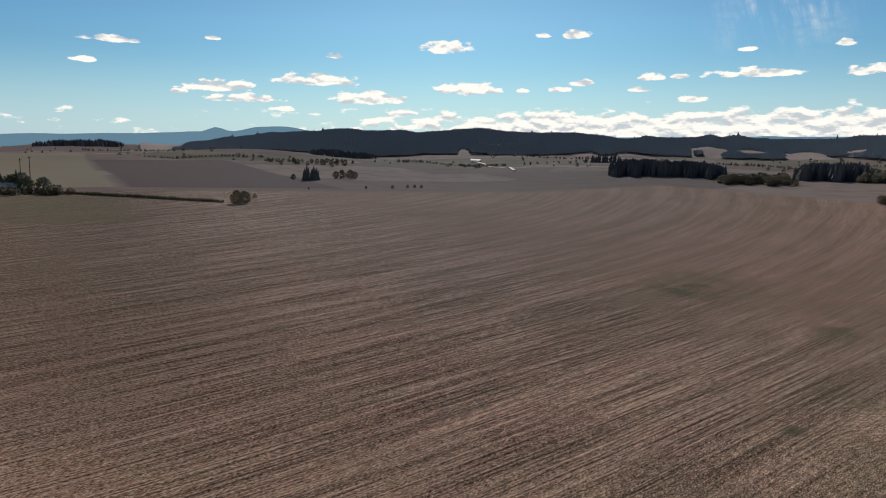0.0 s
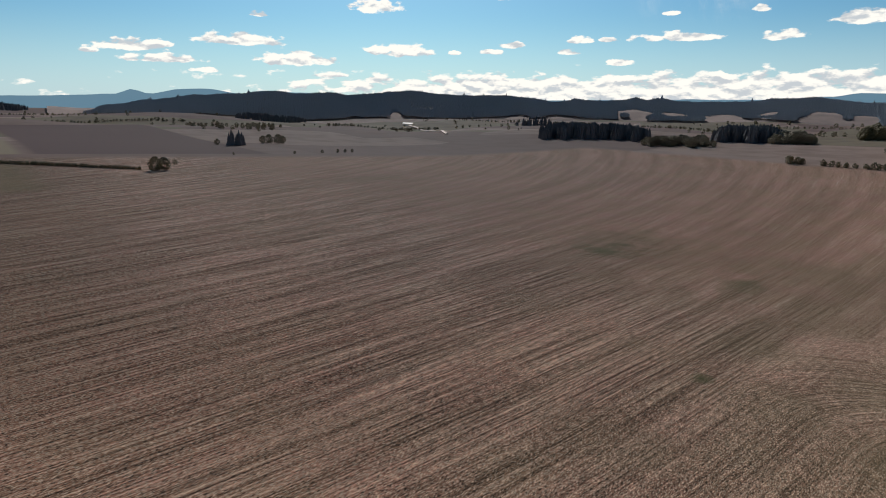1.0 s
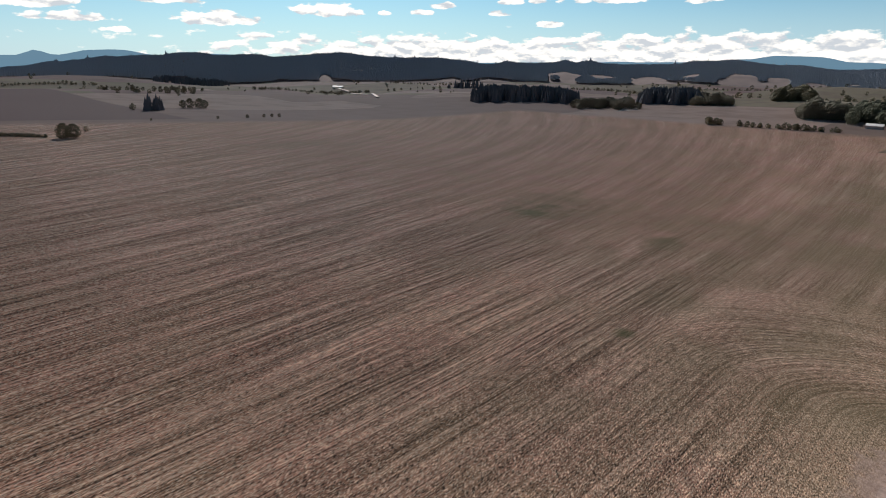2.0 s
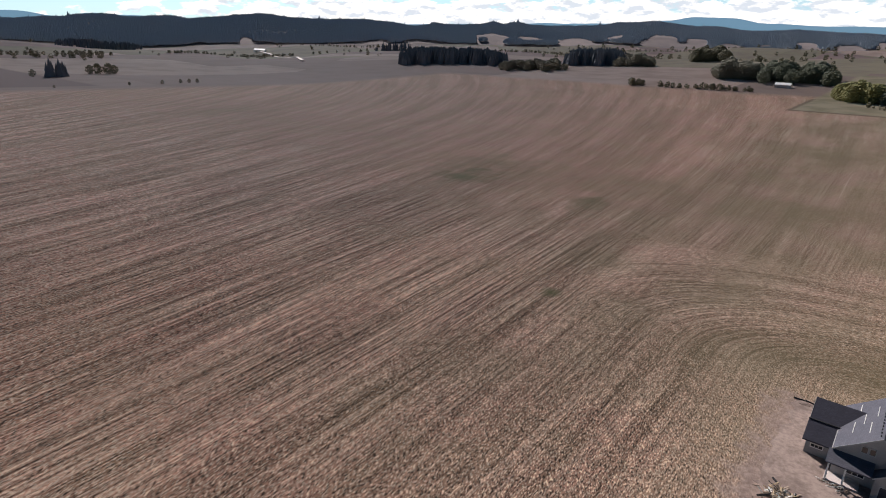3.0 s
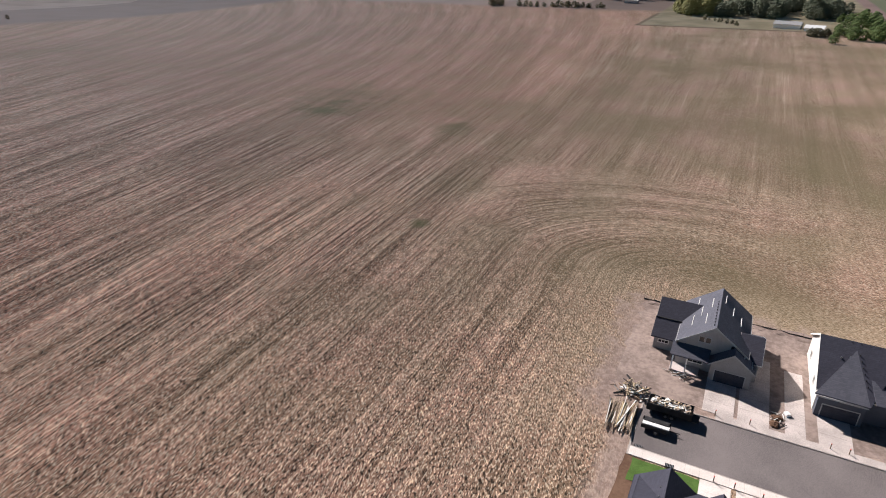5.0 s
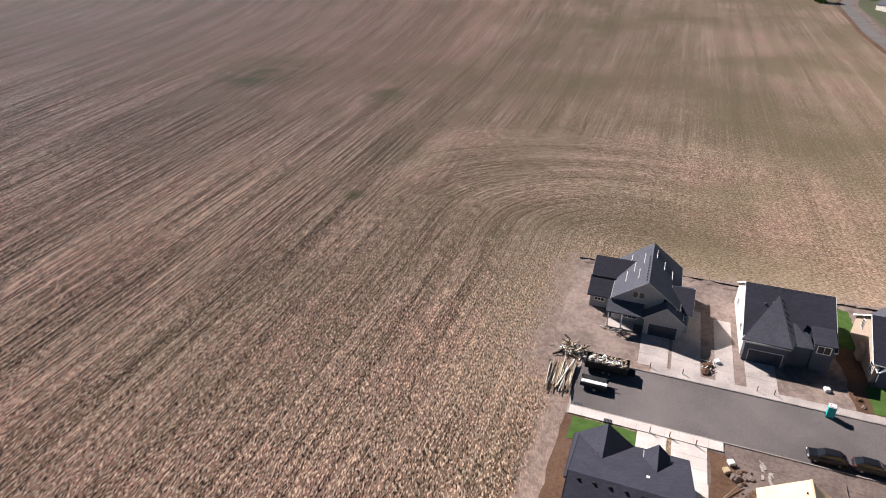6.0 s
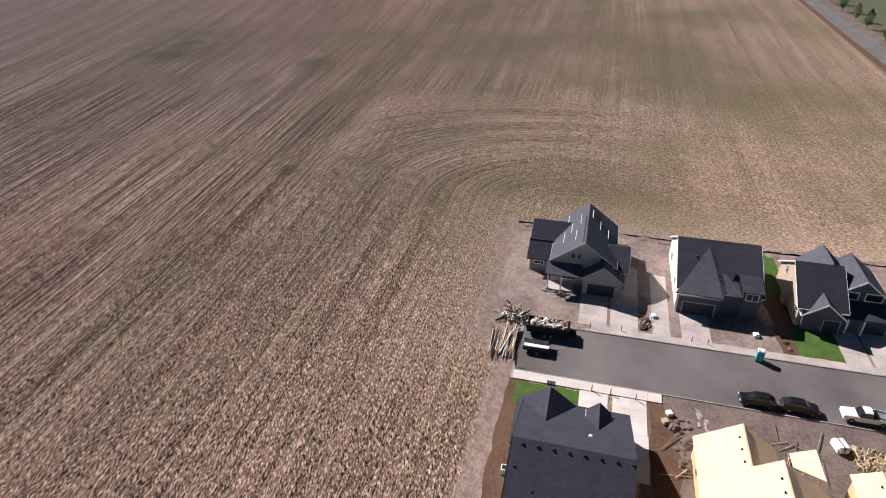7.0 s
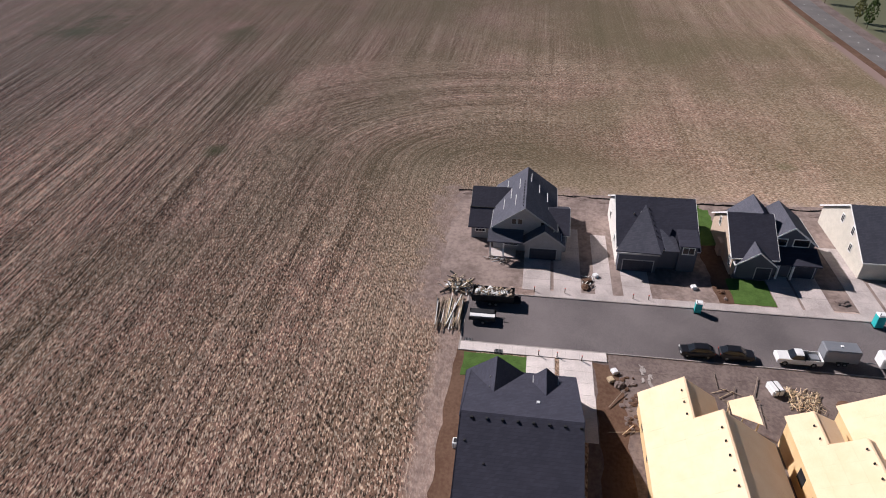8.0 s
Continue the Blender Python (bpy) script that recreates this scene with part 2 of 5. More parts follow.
    straw = g.m("MULTIPLY", g.m("MULTIPLY", g.ramp(thin, 0.57, 0.66), g.ramp(chaff, 0.36, 0.56)), g.m("MULTIPLY", coarse, g.ramp(y, 0.0, 60.0, 0.2, 0.62)))
    near = g.mix(straw, near, (0.74, 0.57, 0.45))
    # tufts about a pace across, which still tell apart farther out
    tuft = g.ramp(g.noise(g.join(g.m("MULTIPLY", s, 1.45), g.m("MULTIPLY", along, 0.36), 71.0), 1.0, 2.0, 0.55), 0.36, 0.64)
    tufted = g.mix(1.0, near, g.mix(tuft, (0.72, 0.71, 0.70), (1.34, 1.31, 1.29)), "MULTIPLY")
    near = g.mix(g.m("MULTIPLY", coarse, g.ramp(x, 20.0, 100.0, 0.5, 0.95)), near, tufted)
    # long pale tracks where the machines ran out along the far headland
    track = g.noise(g.join(g.m("MULTIPLY", s2, 0.30), g.m("MULTIPLY", x, 0.006), 41.0), 1.0, 4.0, 0.62)
    gone = g.m("MULTIPLY", g.m("MULTIPLY", g.ramp(x, 210.0, 330.0), g.ramp(y, 210.0, 90.0)), g.ramp(g.noise(p, 0.02, 3.0), 0.34, 0.62))
    near = g.mix(g.m("MULTIPLY", g.m("MULTIPLY", g.ramp(track, 0.50, 0.68), gone), 0.26), near, (0.80, 0.62, 0.47))
    # darker ground towards low x, farther out in y
    low_x_dark = g.m("MULTIPLY", g.ramp(g.m("SUBTRACT", x, g.m("MULTIPLY", y, 0.10)), 75.0, -20.0), g.ramp(y, 70.0, 190.0))
    near = g.mix(1.0, near, g.mix(low_x_dark, (1.0, 1.0, 1.0), (0.60, 0.60, 0.58)), "MULTIPLY")
    # olive regrowth, stronger in a few hollows
    grass = g.ramp(g.noise(p, 0.012, 4.0, 0.6), 0.36, 0.68)
    olive = g.m("MULTIPLY", grass, g.m("MULTIPLY", g.ramp(y, 150.0, 30.0, 0.12, 0.70), g.ramp(x, 90.0, 150.0, 0.35, 1.0)))
    near = g.mix(olive, near, (0.198, 0.166, 0.088))
    blot = g.m("MULTIPLY", g.noise(p, 0.07, 5.0, 0.65), 3.6)
    for cx, cy, rx, ry, green in ((139, 66, 4.2, 3.4, 0.75), (244, 169, 26, 17, 0.7), (237, 102, 15, 10, 0.6), (270, 182, 40, 26, 0.35), (145, -61, 2.2, 2.4, 0.5), (276, 450, 55, 30, 0.3), (250, 135, 75, 60, 0.25)):
        d = g.m("ADD", g.m("POWER", g.m("DIVIDE", g.m("SUBTRACT", x, cx), rx), 2.0), g.m("POWER", g.m("DIVIDE", g.m("SUBTRACT", y, cy), ry), 2.0))
        k = g.m("MULTIPLY", g.ramp(g.m("ADD", d, blot), 3.1, 1.2), green)
        near = g.mix(k, near, (0.125, 0.135, 0.058))
    # soil driven bare round the lots, with a frayed edge to the stubble
    fray = g.m("MULTIPLY", g.m("SUBTRACT", g.noise(p, 0.22, 5.0, 0.65), 0.5), 15.0)
    ex = g.m("SUBTRACT", g.m("ABSOLUTE", g.m("SUBTRACT", x, 108.0)), 19.5)
    ey = g.m("SUBTRACT", g.m("ABSOLUTE", g.m("SUBTRACT", y, -60.0)), 69.0)
    edge = g.m("ADD", g.m("MAXIMUM", ex, ey), fray)
    bare = g.mix(g.ramp(g.noise(p, 0.9, 5.0, 0.65), 0.3, 0.7), (0.350, 0.260, 0.224), (0.60, 0.465, 0.40))
    near = g.mix(g.m("MULTIPLY", g.m("MULTIPLY", g.ramp(edge, 20.0, 2.0), g.ramp(chaff, 0.38, 0.58)), 0.45), near, (0.78, 0.61, 0.45))
    near = g.mix(g.m("MULTIPLY", g.ramp(edge, 3.5, -2.5), 0.9), near, bare)
    ey = g.m("SUBTRACT", g.m("ABSOLUTE", g.m("SUBTRACT", y, 1.5)), 2.6)
    ex = g.m("SUBTRACT", g.m("ABSOLUTE", g.m("SUBTRACT", x, 55.0)), 30.0)
    near = g.mix(g.m("MULTIPLY", g.ramp(g.m("ADD", g.m("MAXIMUM", ex, ey), g.m("MULTIPLY", fray, 0.35)), 1.6, -0.8), 0.8), near, bare)
    # the patchwork of other fields beyond this one
    vor = g.n("ShaderNodeTexVoronoi", feature="F1", distance="CHEBYCHEV")
    g.put(vor.inputs["Vector"], g.join(g.m("MULTIPLY", x, 0.0021), g.m("MULTIPLY", y, 0.0030)))
    vor.inputs["Scale"].default_value = 1.0
    cr, cg, cb = g.xyz(vor.outputs["Color"])
    far = g.mix(g.ramp(cr, 0.2, 0.8), (0.27, 0.185, 0.165), (0.46, 0.335, 0.275))
    far = g.mix(g.m("MULTIPLY", g.ramp(cg, 0.62, 0.7), 0.8), far, (0.25, 0.225, 0.14))
    far = g.mix(g.m("MULTIPLY", g.ramp(g.noise(p, 0.02, 5.0), 0.4, 0.7), 0.4), far, (0.19, 0.132, 0.115))
    # one tan strip of stubble and one green paddock
    def box(x0, x1, y0, y1, soft=4.0):
        a = g.m("MULTIPLY", g.ramp(x, x0 - soft, x0 + soft), g.ramp(x, x1 + soft, x1 - soft))
        return g.m("MULTIPLY", a, g.m("MULTIPLY", g.ramp(y, y0 - soft, y0 + soft), g.ramp(y, y1 + soft, y1 - soft)))
    far = g.mix(box(-400, 52, 705, 1600, 6), far, (0.40, 0.32, 0.22))
    far = g.mix(box(62, 300, 705, 1400, 6), far, (0.19, 0.125, 0.118))
    ux = g.m("ADD", g.m("MULTIPLY", x, 1.0), g.m("MULTIPLY", g.m("SUBTRACT", g.noise(p, 0.01, 3.0), 0.5), 60.0))
    inside = g.m("MULTIPLY", g.ramp(ux, 850.0, 800.0), g.ramp(y, 690.0, 640.0))
    inside = g.m("MULTIPLY", inside, g.ramp(y, -104.0, -102.0))
    col = g.mix(inside, far, near)
    col = g.mix(g.m("MULTIPLY", box(-300, 46, 440, 610, 14), 0.5), col, (0.20, 0.175, 0.085))
    col = g.mix(box(676, 1200, -104, 112, 4), col, g.mix(g.ramp(g.noise(p, 0.03, 4.0), 0.35, 0.65), (0.25, 0.215, 0.135), (0.36, 0.30, 0.20)))
    col = g.mix(g.m("MULTIPLY", box(669, 677, -104, 114, 2), 0.7), col, (0.13, 0.10, 0.07))
    col = g.mix(g.m("MULTIPLY", box(669, 800, 110, 114, 2), 0.7), col, (0.13, 0.10, 0.07))
    col = g.mix(g.m("MULTIPLY", g.ramp(y, -117.0, -122.0), g.ramp(y, -420.0, -400.0)), col, (0.17, 0.175, 0.105))
    g.put(b.inputs["Base Color"], col)
    bump(g, b, v, 0.6, 0.05)
    return m


MAT = {
    "field": field_material(),
    "asphalt": worn("street_asphalt", (0.100, 0.088, 0.088), (0.205, 0.178, 0.174), 7.0, 0.075, 0.9, relief=0.01),
    "old_asphalt": worn("lane_asphalt", (0.13, 0.12, 0.115), (0.18, 0.165, 0.155), 4.0, 0.2, 0.9),
    "concrete": worn("concrete", (0.36, 0.315, 0.295), (0.56, 0.49, 0.46), 6.0, 0.30, 0.85),
    "pale_concrete": worn("fresh_concrete", (0.56, 0.50, 0.465), (0.74, 0.665, 0.62), 6.0, 0.30, 0.85),
    "kerb": worn("kerb_concrete", (0.323, 0.285, 0.259), (0.425, 0.378, 0.348), 7.0, 0.5, 0.85),
    "dirt": worn("lot_dirt", (0.175, 0.132, 0.115), (0.320, 0.248, 0.215), 1.1, 0.22, 0.95, relief=0.15),
    "mud": worn("brown_mud", (0.10, 0.055, 0.035), (0.15, 0.09, 0.06), 2.0, 0.25, 0.9, relief=0.1),
    "grey_dirt": worn("grey_gravelly_dirt", (0.125, 0.094, 0.085), (0.215, 0.168, 0.148), 1.8, 0.2, 0.95, relief=0.12),
    "lawn": worn("lawn_turf", (0.055, 0.10, 0.022), (0.085, 0.15, 0.035), 5.0, 0.6, 0.9, relief=0.05),
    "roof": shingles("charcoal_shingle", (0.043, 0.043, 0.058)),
    # paler shingle for grey roofs; also colours sunlit slopes of charcoal roofs
    "roof_grey_lit": shingles("grey_lit_shingle", (0.082, 0.083, 0.102)),
    "grey_wall": siding("grey_siding", (0.30, 0.29, 0.285)),
    "white_wall": siding("white_siding", (0.702, 0.666, 0.612)),
    "tan_wall": siding("tan_siding", (0.50, 0.39, 0.30)),
    "cream_wall": siding("cream_siding", (0.576, 0.531, 0.450)),
    # dark siding for street fronts: their shade is put into the colour
    "shaded_wall": siding("shaded_slate_siding", (0.085, 0.09, 0.11)),
    "trim": worn("white_trim", (0.70, 0.69, 0.66), (0.78, 0.77, 0.74), 8.0, 1.0, 0.5, relief=0.005),
    "grey_trim": worn("grey_trim", (0.30, 0.30, 0.30), (0.36, 0.36, 0.36), 8.0, 1.0, 0.5, relief=0.005),
    "door": worn("garage_door_paint", (0.026, 0.029, 0.042), (0.040, 0.044, 0.060), 8.0, 1.0, 0.5, relief=0.005),
    "osb": worn("sheathing_board", (0.773, 0.561, 0.354), (0.819, 0.626, 0.423), 12.0, 0.6, 0.8, relief=0.01),
    "osb_wall": worn("wall_sheathing", (0.62, 0.43, 0.22), (0.70, 0.51, 0.28), 10.0, 0.7, 0.8, relief=0.01),
    "lumber": worn("pale_lumber", (0.42, 0.31, 0.19), (0.62, 0.50, 0.34), 9.0, 1.4, 0.8, relief=0.01, vary=0.35),
    "old_wood": worn("grey_wood", (0.16, 0.12, 0.09), (0.34, 0.27, 0.21), 9.0, 1.2, 0.85, relief=0.01, vary=0.4),
    "black": worn("black_plastic", (0.012, 0.012, 0.013), (0.03, 0.03, 0.032), 9.0, 1.2, 0.6, relief=0.005),
    "teal": worn("teal_plastic", (0.02, 0.36, 0.36), (0.03, 0.42, 0.42), 9.0, 1.2, 0.45, relief=0.003),
    "white_plastic": worn("white_plastic", (0.75, 0.75, 0.74), (0.82, 0.82, 0.80), 9.0, 1.2, 0.45, relief=0.003),
    "bark": worn("bark", (0.07, 0.05, 0.035), (0.12, 0.09, 0.06), 6.0, 1.0, 0.95, relief=0.03),
}


def plain(name, c, rough=0.4, metal=0.0, coat=0.0):
    m, g, b = material(name, rough, metal)
    w = g.noise(g.place(), 3.0, 3.0)
    g.put(b.inputs["Base Color"], g.mix(w, tuple(v * 0.88 for v in c), tuple(min(1, v * 1.08) for v in c)))
    b.inputs["Coat Weight"].default_value = coat
    b.inputs["Specular IOR Level"].default_value = 0.5
    return m


MAT["black_paint"] = plain("black_car_paint", (0.012, 0.012, 0.015), 0.35, 0.0, 0.25)
MAT["white_paint"] = plain("white_car_paint", (0.78, 0.78, 0.77), 0.35, 0.0, 0.5)
MAT["silver"] = plain("grey_trailer_skin", (0.30, 0.31, 0.33), 0.4, 0.4)
MAT["steel"] = plain("dull_steel", (0.35, 0.35, 0.35), 0.45, 0.9)
MAT["rubber"] = plain("tyre_rubber", (0.02, 0.02, 0.02), 0.85)
MAT["glass"] = plain("dark_window_glass", (0.012, 0.015, 0.02), 0.12)
MAT["red"] = plain("red_marking", (0.5, 0.05, 0.03), 0.5)


def foliage(name, c1, c2):
    m, g, b = material(name, 0.8)
    b.inputs["Specular IOR Level"].default_value = 0.1
    isl = g.n("ShaderNodeNewGeometry").outputs["Random Per Island"]
    w = g.noise(g.place(), 0.05, 3.0)
    g.put(b.inputs["Base Color"], g.mix(g.m("ADD", g.m("MULTIPLY", isl, 0.45), g.m("MULTIPLY", w, 0.55)), c1, c2))
    return m


MAT["conifer"] = foliage("conifer_needles", (0.058, 0.069, 0.082), (0.072, 0.085, 0.100))
# distance haze lifts the far ridge's needle colour towards pale blue
MAT["hazed_ridge_conifer"] = foliage("hazed_ridge_needles", (0.200, 0.230, 0.268), (0.220, 0.252, 0.290))
MAT["grey_leaf"] = foliage("grey_autumn_leaves", (0.090, 0.090, 0.066), (0.129, 0.125, 0.094))
MAT["dull_leaf"] = foliage("dull_green_leaves", (0.062, 0.074, 0.050), (0.105, 0.115, 0.075))
MAT["leaf"] = foliage("autumn_leaves", (0.064, 0.063, 0.038), (0.106, 0.098, 0.060))
MAT["green_leaf"] = foliage("green_leaves", (0.045, 0.075, 0.022), (0.10, 0.135, 0.04))
MAT["yellow_leaf"] = foliage("yellow_leaves", (0.121, 0.124, 0.044), (0.200, 0.191, 0.074))
# far mountains glow: distance haze is put into this blue emission colour
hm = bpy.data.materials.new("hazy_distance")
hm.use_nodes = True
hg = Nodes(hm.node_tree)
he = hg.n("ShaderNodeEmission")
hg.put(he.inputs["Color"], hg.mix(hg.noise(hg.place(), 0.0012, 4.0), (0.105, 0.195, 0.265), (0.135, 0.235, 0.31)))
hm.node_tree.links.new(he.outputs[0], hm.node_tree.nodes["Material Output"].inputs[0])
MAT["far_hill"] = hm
MAT["hill"] = worn("far_pasture", (0.120, 0.104, 0.108), (0.175, 0.146, 0.142), 0.012, 0.003, 1.0)


# ---- mesh helpers ----
def link(name, bm, mat, parent=None, label=""):
    me = bpy.data.meshes.new(name)
    bmesh.ops.recalc_face_normals(bm, faces=bm.faces)
    bm.to_mesh(me)
    bm.free()
    me.materials.append(MAT[mat])
    ob = new(name, me)
    if parent is not None:
        ob.parent = parent
    if label:
        ob["label"] = label
    return ob


part = link


def thing(name, label, category, at=(0, 0, 0), turn=0.0, group=""):
    ob = new(name)
    ob.matrix_world = pose(*at, 0, 0, turn)
    return tagged(ob, label, category, group)


def structure(name, bm, mat, label, category):
    return tagged(link(name, bm, mat), label, category, kind="structure")


def box(bm, x0, x1, y0, y1, z0, z1, m=None, bev=0.0):
    vs = [bm.verts.new((x, y, z)) for z in (z0, z1) for x, y in ((x0, y0), (x1, y0), (x1, y1), (x0, y1))]
    fs = [(0, 3, 2, 1), (4, 5, 6, 7), (0, 1, 5, 4), (1, 2, 6, 5), (2, 3, 7, 6), (3, 0, 4, 7)]
    faces = [bm.faces.new([vs[i] for i in f]) for f in fs]
    if m is not None:
        bmesh.ops.transform(bm, matrix=m, verts=vs)
    if bev:
        edges = list({e for f in faces for e in f.edges})
        bmesh.ops.bevel(bm, geom=edges, offset=bev, segments=2, affect="EDGES")
    return vs


def slab(pts, depth):
    """A flat plate: its top face has these corners, and it is depth thick downwards."""
    bm = bmesh.new()
    top = [bm.verts.new(p) for p in pts]
    low = [bm.verts.new((p[0], p[1], p[2] - depth)) for p in pts]
    bm.faces.new(top)
    bm.faces.new(low[::-1])
    for i in range(len(pts)):
        j = (i + 1) % len(pts)
        bm.faces.new((top[i], low[i], low[j], top[j]))
    return bm


def prism(pts, push):
    bm = bmesh.new()
    a = [bm.verts.new(p) for p in pts]
    b = [bm.verts.new(Vector(p) + Vector(push)) for p in pts]
    bm.faces.new(a)
    bm.faces.new(b[::-1])
    for i in range(len(pts)):
        j = (i + 1) % len(pts)
        bm.faces.new((a[i], b[i], b[j], a[j]))
    return bm


def boxbm(*a, **k):
    bm = bmesh.new()
    box(bm, *a, **k)
    return bm


def soft(v, w=60.0):
    return 0.0 if v <= -w else (v + w) ** 2 / (4 * w) if v < w else v


def terrain(x, y):
    """Level round the street; farther out the ground bends to the valley's own level."""
    u = 0.929 * x - 0.370 * y
    far = min(1.0, max(0.0, (math.hypot(x, y) - 850) / 900))
    roll = 26 * far * noise.noise(Vector((x / 520, y / 520, 2.5))) + 9 * far * noise.noise(Vector((x / 190, y / 190, 7.5)))
    return 0.0459 * (soft(u - 250) - soft(-u - 250)) + roll


def ragged(x0, x1, y0, y1, z, wob=0.8, step=2.0, seed=0):
    """A thin irregular sheet of ground."""
    rnd = random.Random(seed)
    pts = []
    def run(a, b):
        n = max(1, int((Vector(b) - Vector(a)).length / step))
        for i in range(n):
            p = Vector(a).lerp(Vector(b), i / n)
            pts.append((p.x + rnd.uniform(-wob, wob), p.y + rnd.uniform(-wob, wob), z))
    run((x0, y0), (x1, y0)); run((x1, y0), (x1, y1)); run((x1, y1), (x0, y1)); run((x0, y1), (x0, y0))
    return slab(pts, z + 0.05)


# ---- ground, street, pavements ----
def build_ground():
    rings = [0.0] + [12 * 1.05 ** i for i in range(125)]
    rings = [r for r in rings if r < 4850] + [4850.0]
    n = 240
    bm = bmesh.new()
    c = bm.verts.new((60, 0, 0))
    prev = None
    for r in rings[1:]:
        cur = []
        for k in range(n):
            a = 2 * math.pi * k / n
            x, y = 60 + r * math.cos(a), r * math.sin(a)
            cur.append(bm.verts.new((x, y, terrain(x, y))))
        for k in range(n):
            j = (k + 1) % n
            if prev is None:
                bm.faces.new((c, cur[k], cur[j]))
            else:
                bm.faces.new((prev[k], cur[k], cur[j], prev[j]))
        prev = cur
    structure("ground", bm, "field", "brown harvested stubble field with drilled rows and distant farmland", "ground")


build_ground()
S_KERB, N_KERB, ROAD_END, ROAD_FAR = 82.6, 93.9, 1.1, -190.0
structure("road", boxbm(S_KERB, N_KERB, ROAD_FAR, ROAD_END, -0.1, 0.03), "asphalt", "grey asphalt residential street ending at the field", "road")
# lots: bare soil, mud and turf
structure("lot_soil", ragged(95.6, 127.5, -120, 6.5, 0.010, 0.9, 2.2, 1), "dirt", "bare pale brown soil round the new houses", "soil")
structure("lot_soil", ragged(40, 80.6, -120, -15.5, 0.011, 0.6, 2.2, 2), "grey_dirt", "grey-brown churned building soil south of the street", "soil")
structure("lot_soil", boxbm(79.5, 82.4, -190, -19.2, -.05, 0.03), "grey_dirt", "grey-brown soil strip behind the south kerb", "soil")
structure("mud_strip", ragged(30, 81, -1.3, 1.6, 0.016, 0.25, 1.6, 4), "mud", "wet dark brown mud strip beside the house", "soil")
structure("mud_strip", ragged(52, 80.4, -20.6, -17.2, 0.022, 0.3, 1.6, 5), "mud", "wet dark brown mud strip beside a driveway", "soil")
structure("mud_strip", ragged(96, 118, -40.2, -36.6, 0.024, 0.35, 1.6, 6), "mud", "dark bare planting bed between two houses", "soil")
structure("lawn", ragged(96.0, 102.5, -45.0, -39.0, 0.05, 0.12, 1.0, 7), "lawn", "bright green new lawn in front of a house", "lawn")
structure("lawn", ragged(112, 126.0, -40.8, -36.8, 0.05, 0.15, 1.0, 8), "lawn", "bright green new lawn between two houses", "lawn")
structure("lawn", ragged(76.0, 80.4, -8.6, 0.4, 0.05, 0.1, 1.0, 9), "lawn", "small bright green lawn at the street corner", "lawn")


def slabs_run(name, label, x0, x1, y0, y1, z, step, axis, mat="concrete"):
    """Concrete flags with open joints, along x or y."""
    bm = bmesh.new()
    box(bm, x0, x1, y0, y1, -0.05, z - 0.02)
    base = structure(name, bm, "kerb", label, "pavement")
    lo, hi = (x0, x1) if axis == "x" else (y0, y1)
    n = max(1, round((hi - lo) / step))
    w = (hi - lo) / n
    for i in range(n):
        a, b = lo + i * w + 0.015, lo + (i + 1) * w - 0.015
        part("flag", boxbm(*((a, b, y0 + .01, y1 - .01) if axis == "x" else (x0 + .01, x1 - .01, a, b)), z - 0.02, z), mat, base)
    return base


KERB = 0.15
slabs_run("pavement", "pale concrete pavement along the south kerb", 80.7, 82.4, -19.0, 1.1, KERB, 1.8, "y", "pale_concrete")
slabs_run("pavement", "pale concrete pavement along the north kerb", 94.1, 95.6, -120, -9.0, KERB, 1.8, "y")
structure("kerb", boxbm(82.4, 82.6, -190, 1.1, -0.1, KERB + 0.003, bev=0.03), "kerb", "concrete kerb on the south side of the street", "kerb")
structure("kerb", boxbm(93.9, 94.1, -190, -3.0, -0.1, KERB + 0.003, bev=0.03), "kerb", "concrete kerb on the north side of the street", "kerb")
structure("road_edge", boxbm(80.7, 97.0, 1.1, 1.35, -0.1, 0.08), "kerb", "pale concrete strip closing the end of the street", "kerb")
# driveways: x from the house to the pavement, y across
for x0, x1, y0, y1 in ((95.6, 104.5, -11.4, -7.0), (95.6, 114.5, -16.2, -11.9), (95.6, 113.0, -21.0, -18.3), (95.6, 104.0, -26.9, -22.6),
                       (95.6, 104.0, -48.6, -45.2), (95.6, 105.0, -53.0, -49.0), (95.6, 113.5, -60.3, -56.6), (95.6, 104.0, -66.0, -60.8)):
    slabs_run("driveway", "pale concrete driveway with sawn joints", x0, x1, y0, y1, 0.06, 3.0, "x")
for x0, x1, y0, y1 in ((74.4, 80.7, -12.0, -8.2), (74.4, 80.7, -17.0, -12.6), (67.0, 74.4, -17.1, -14.9)):
    slabs_run("driveway", "pale concrete driveway with sawn joints", x0, x1, y0, y1, 0.06, 2.1, "x", "pale_concrete")


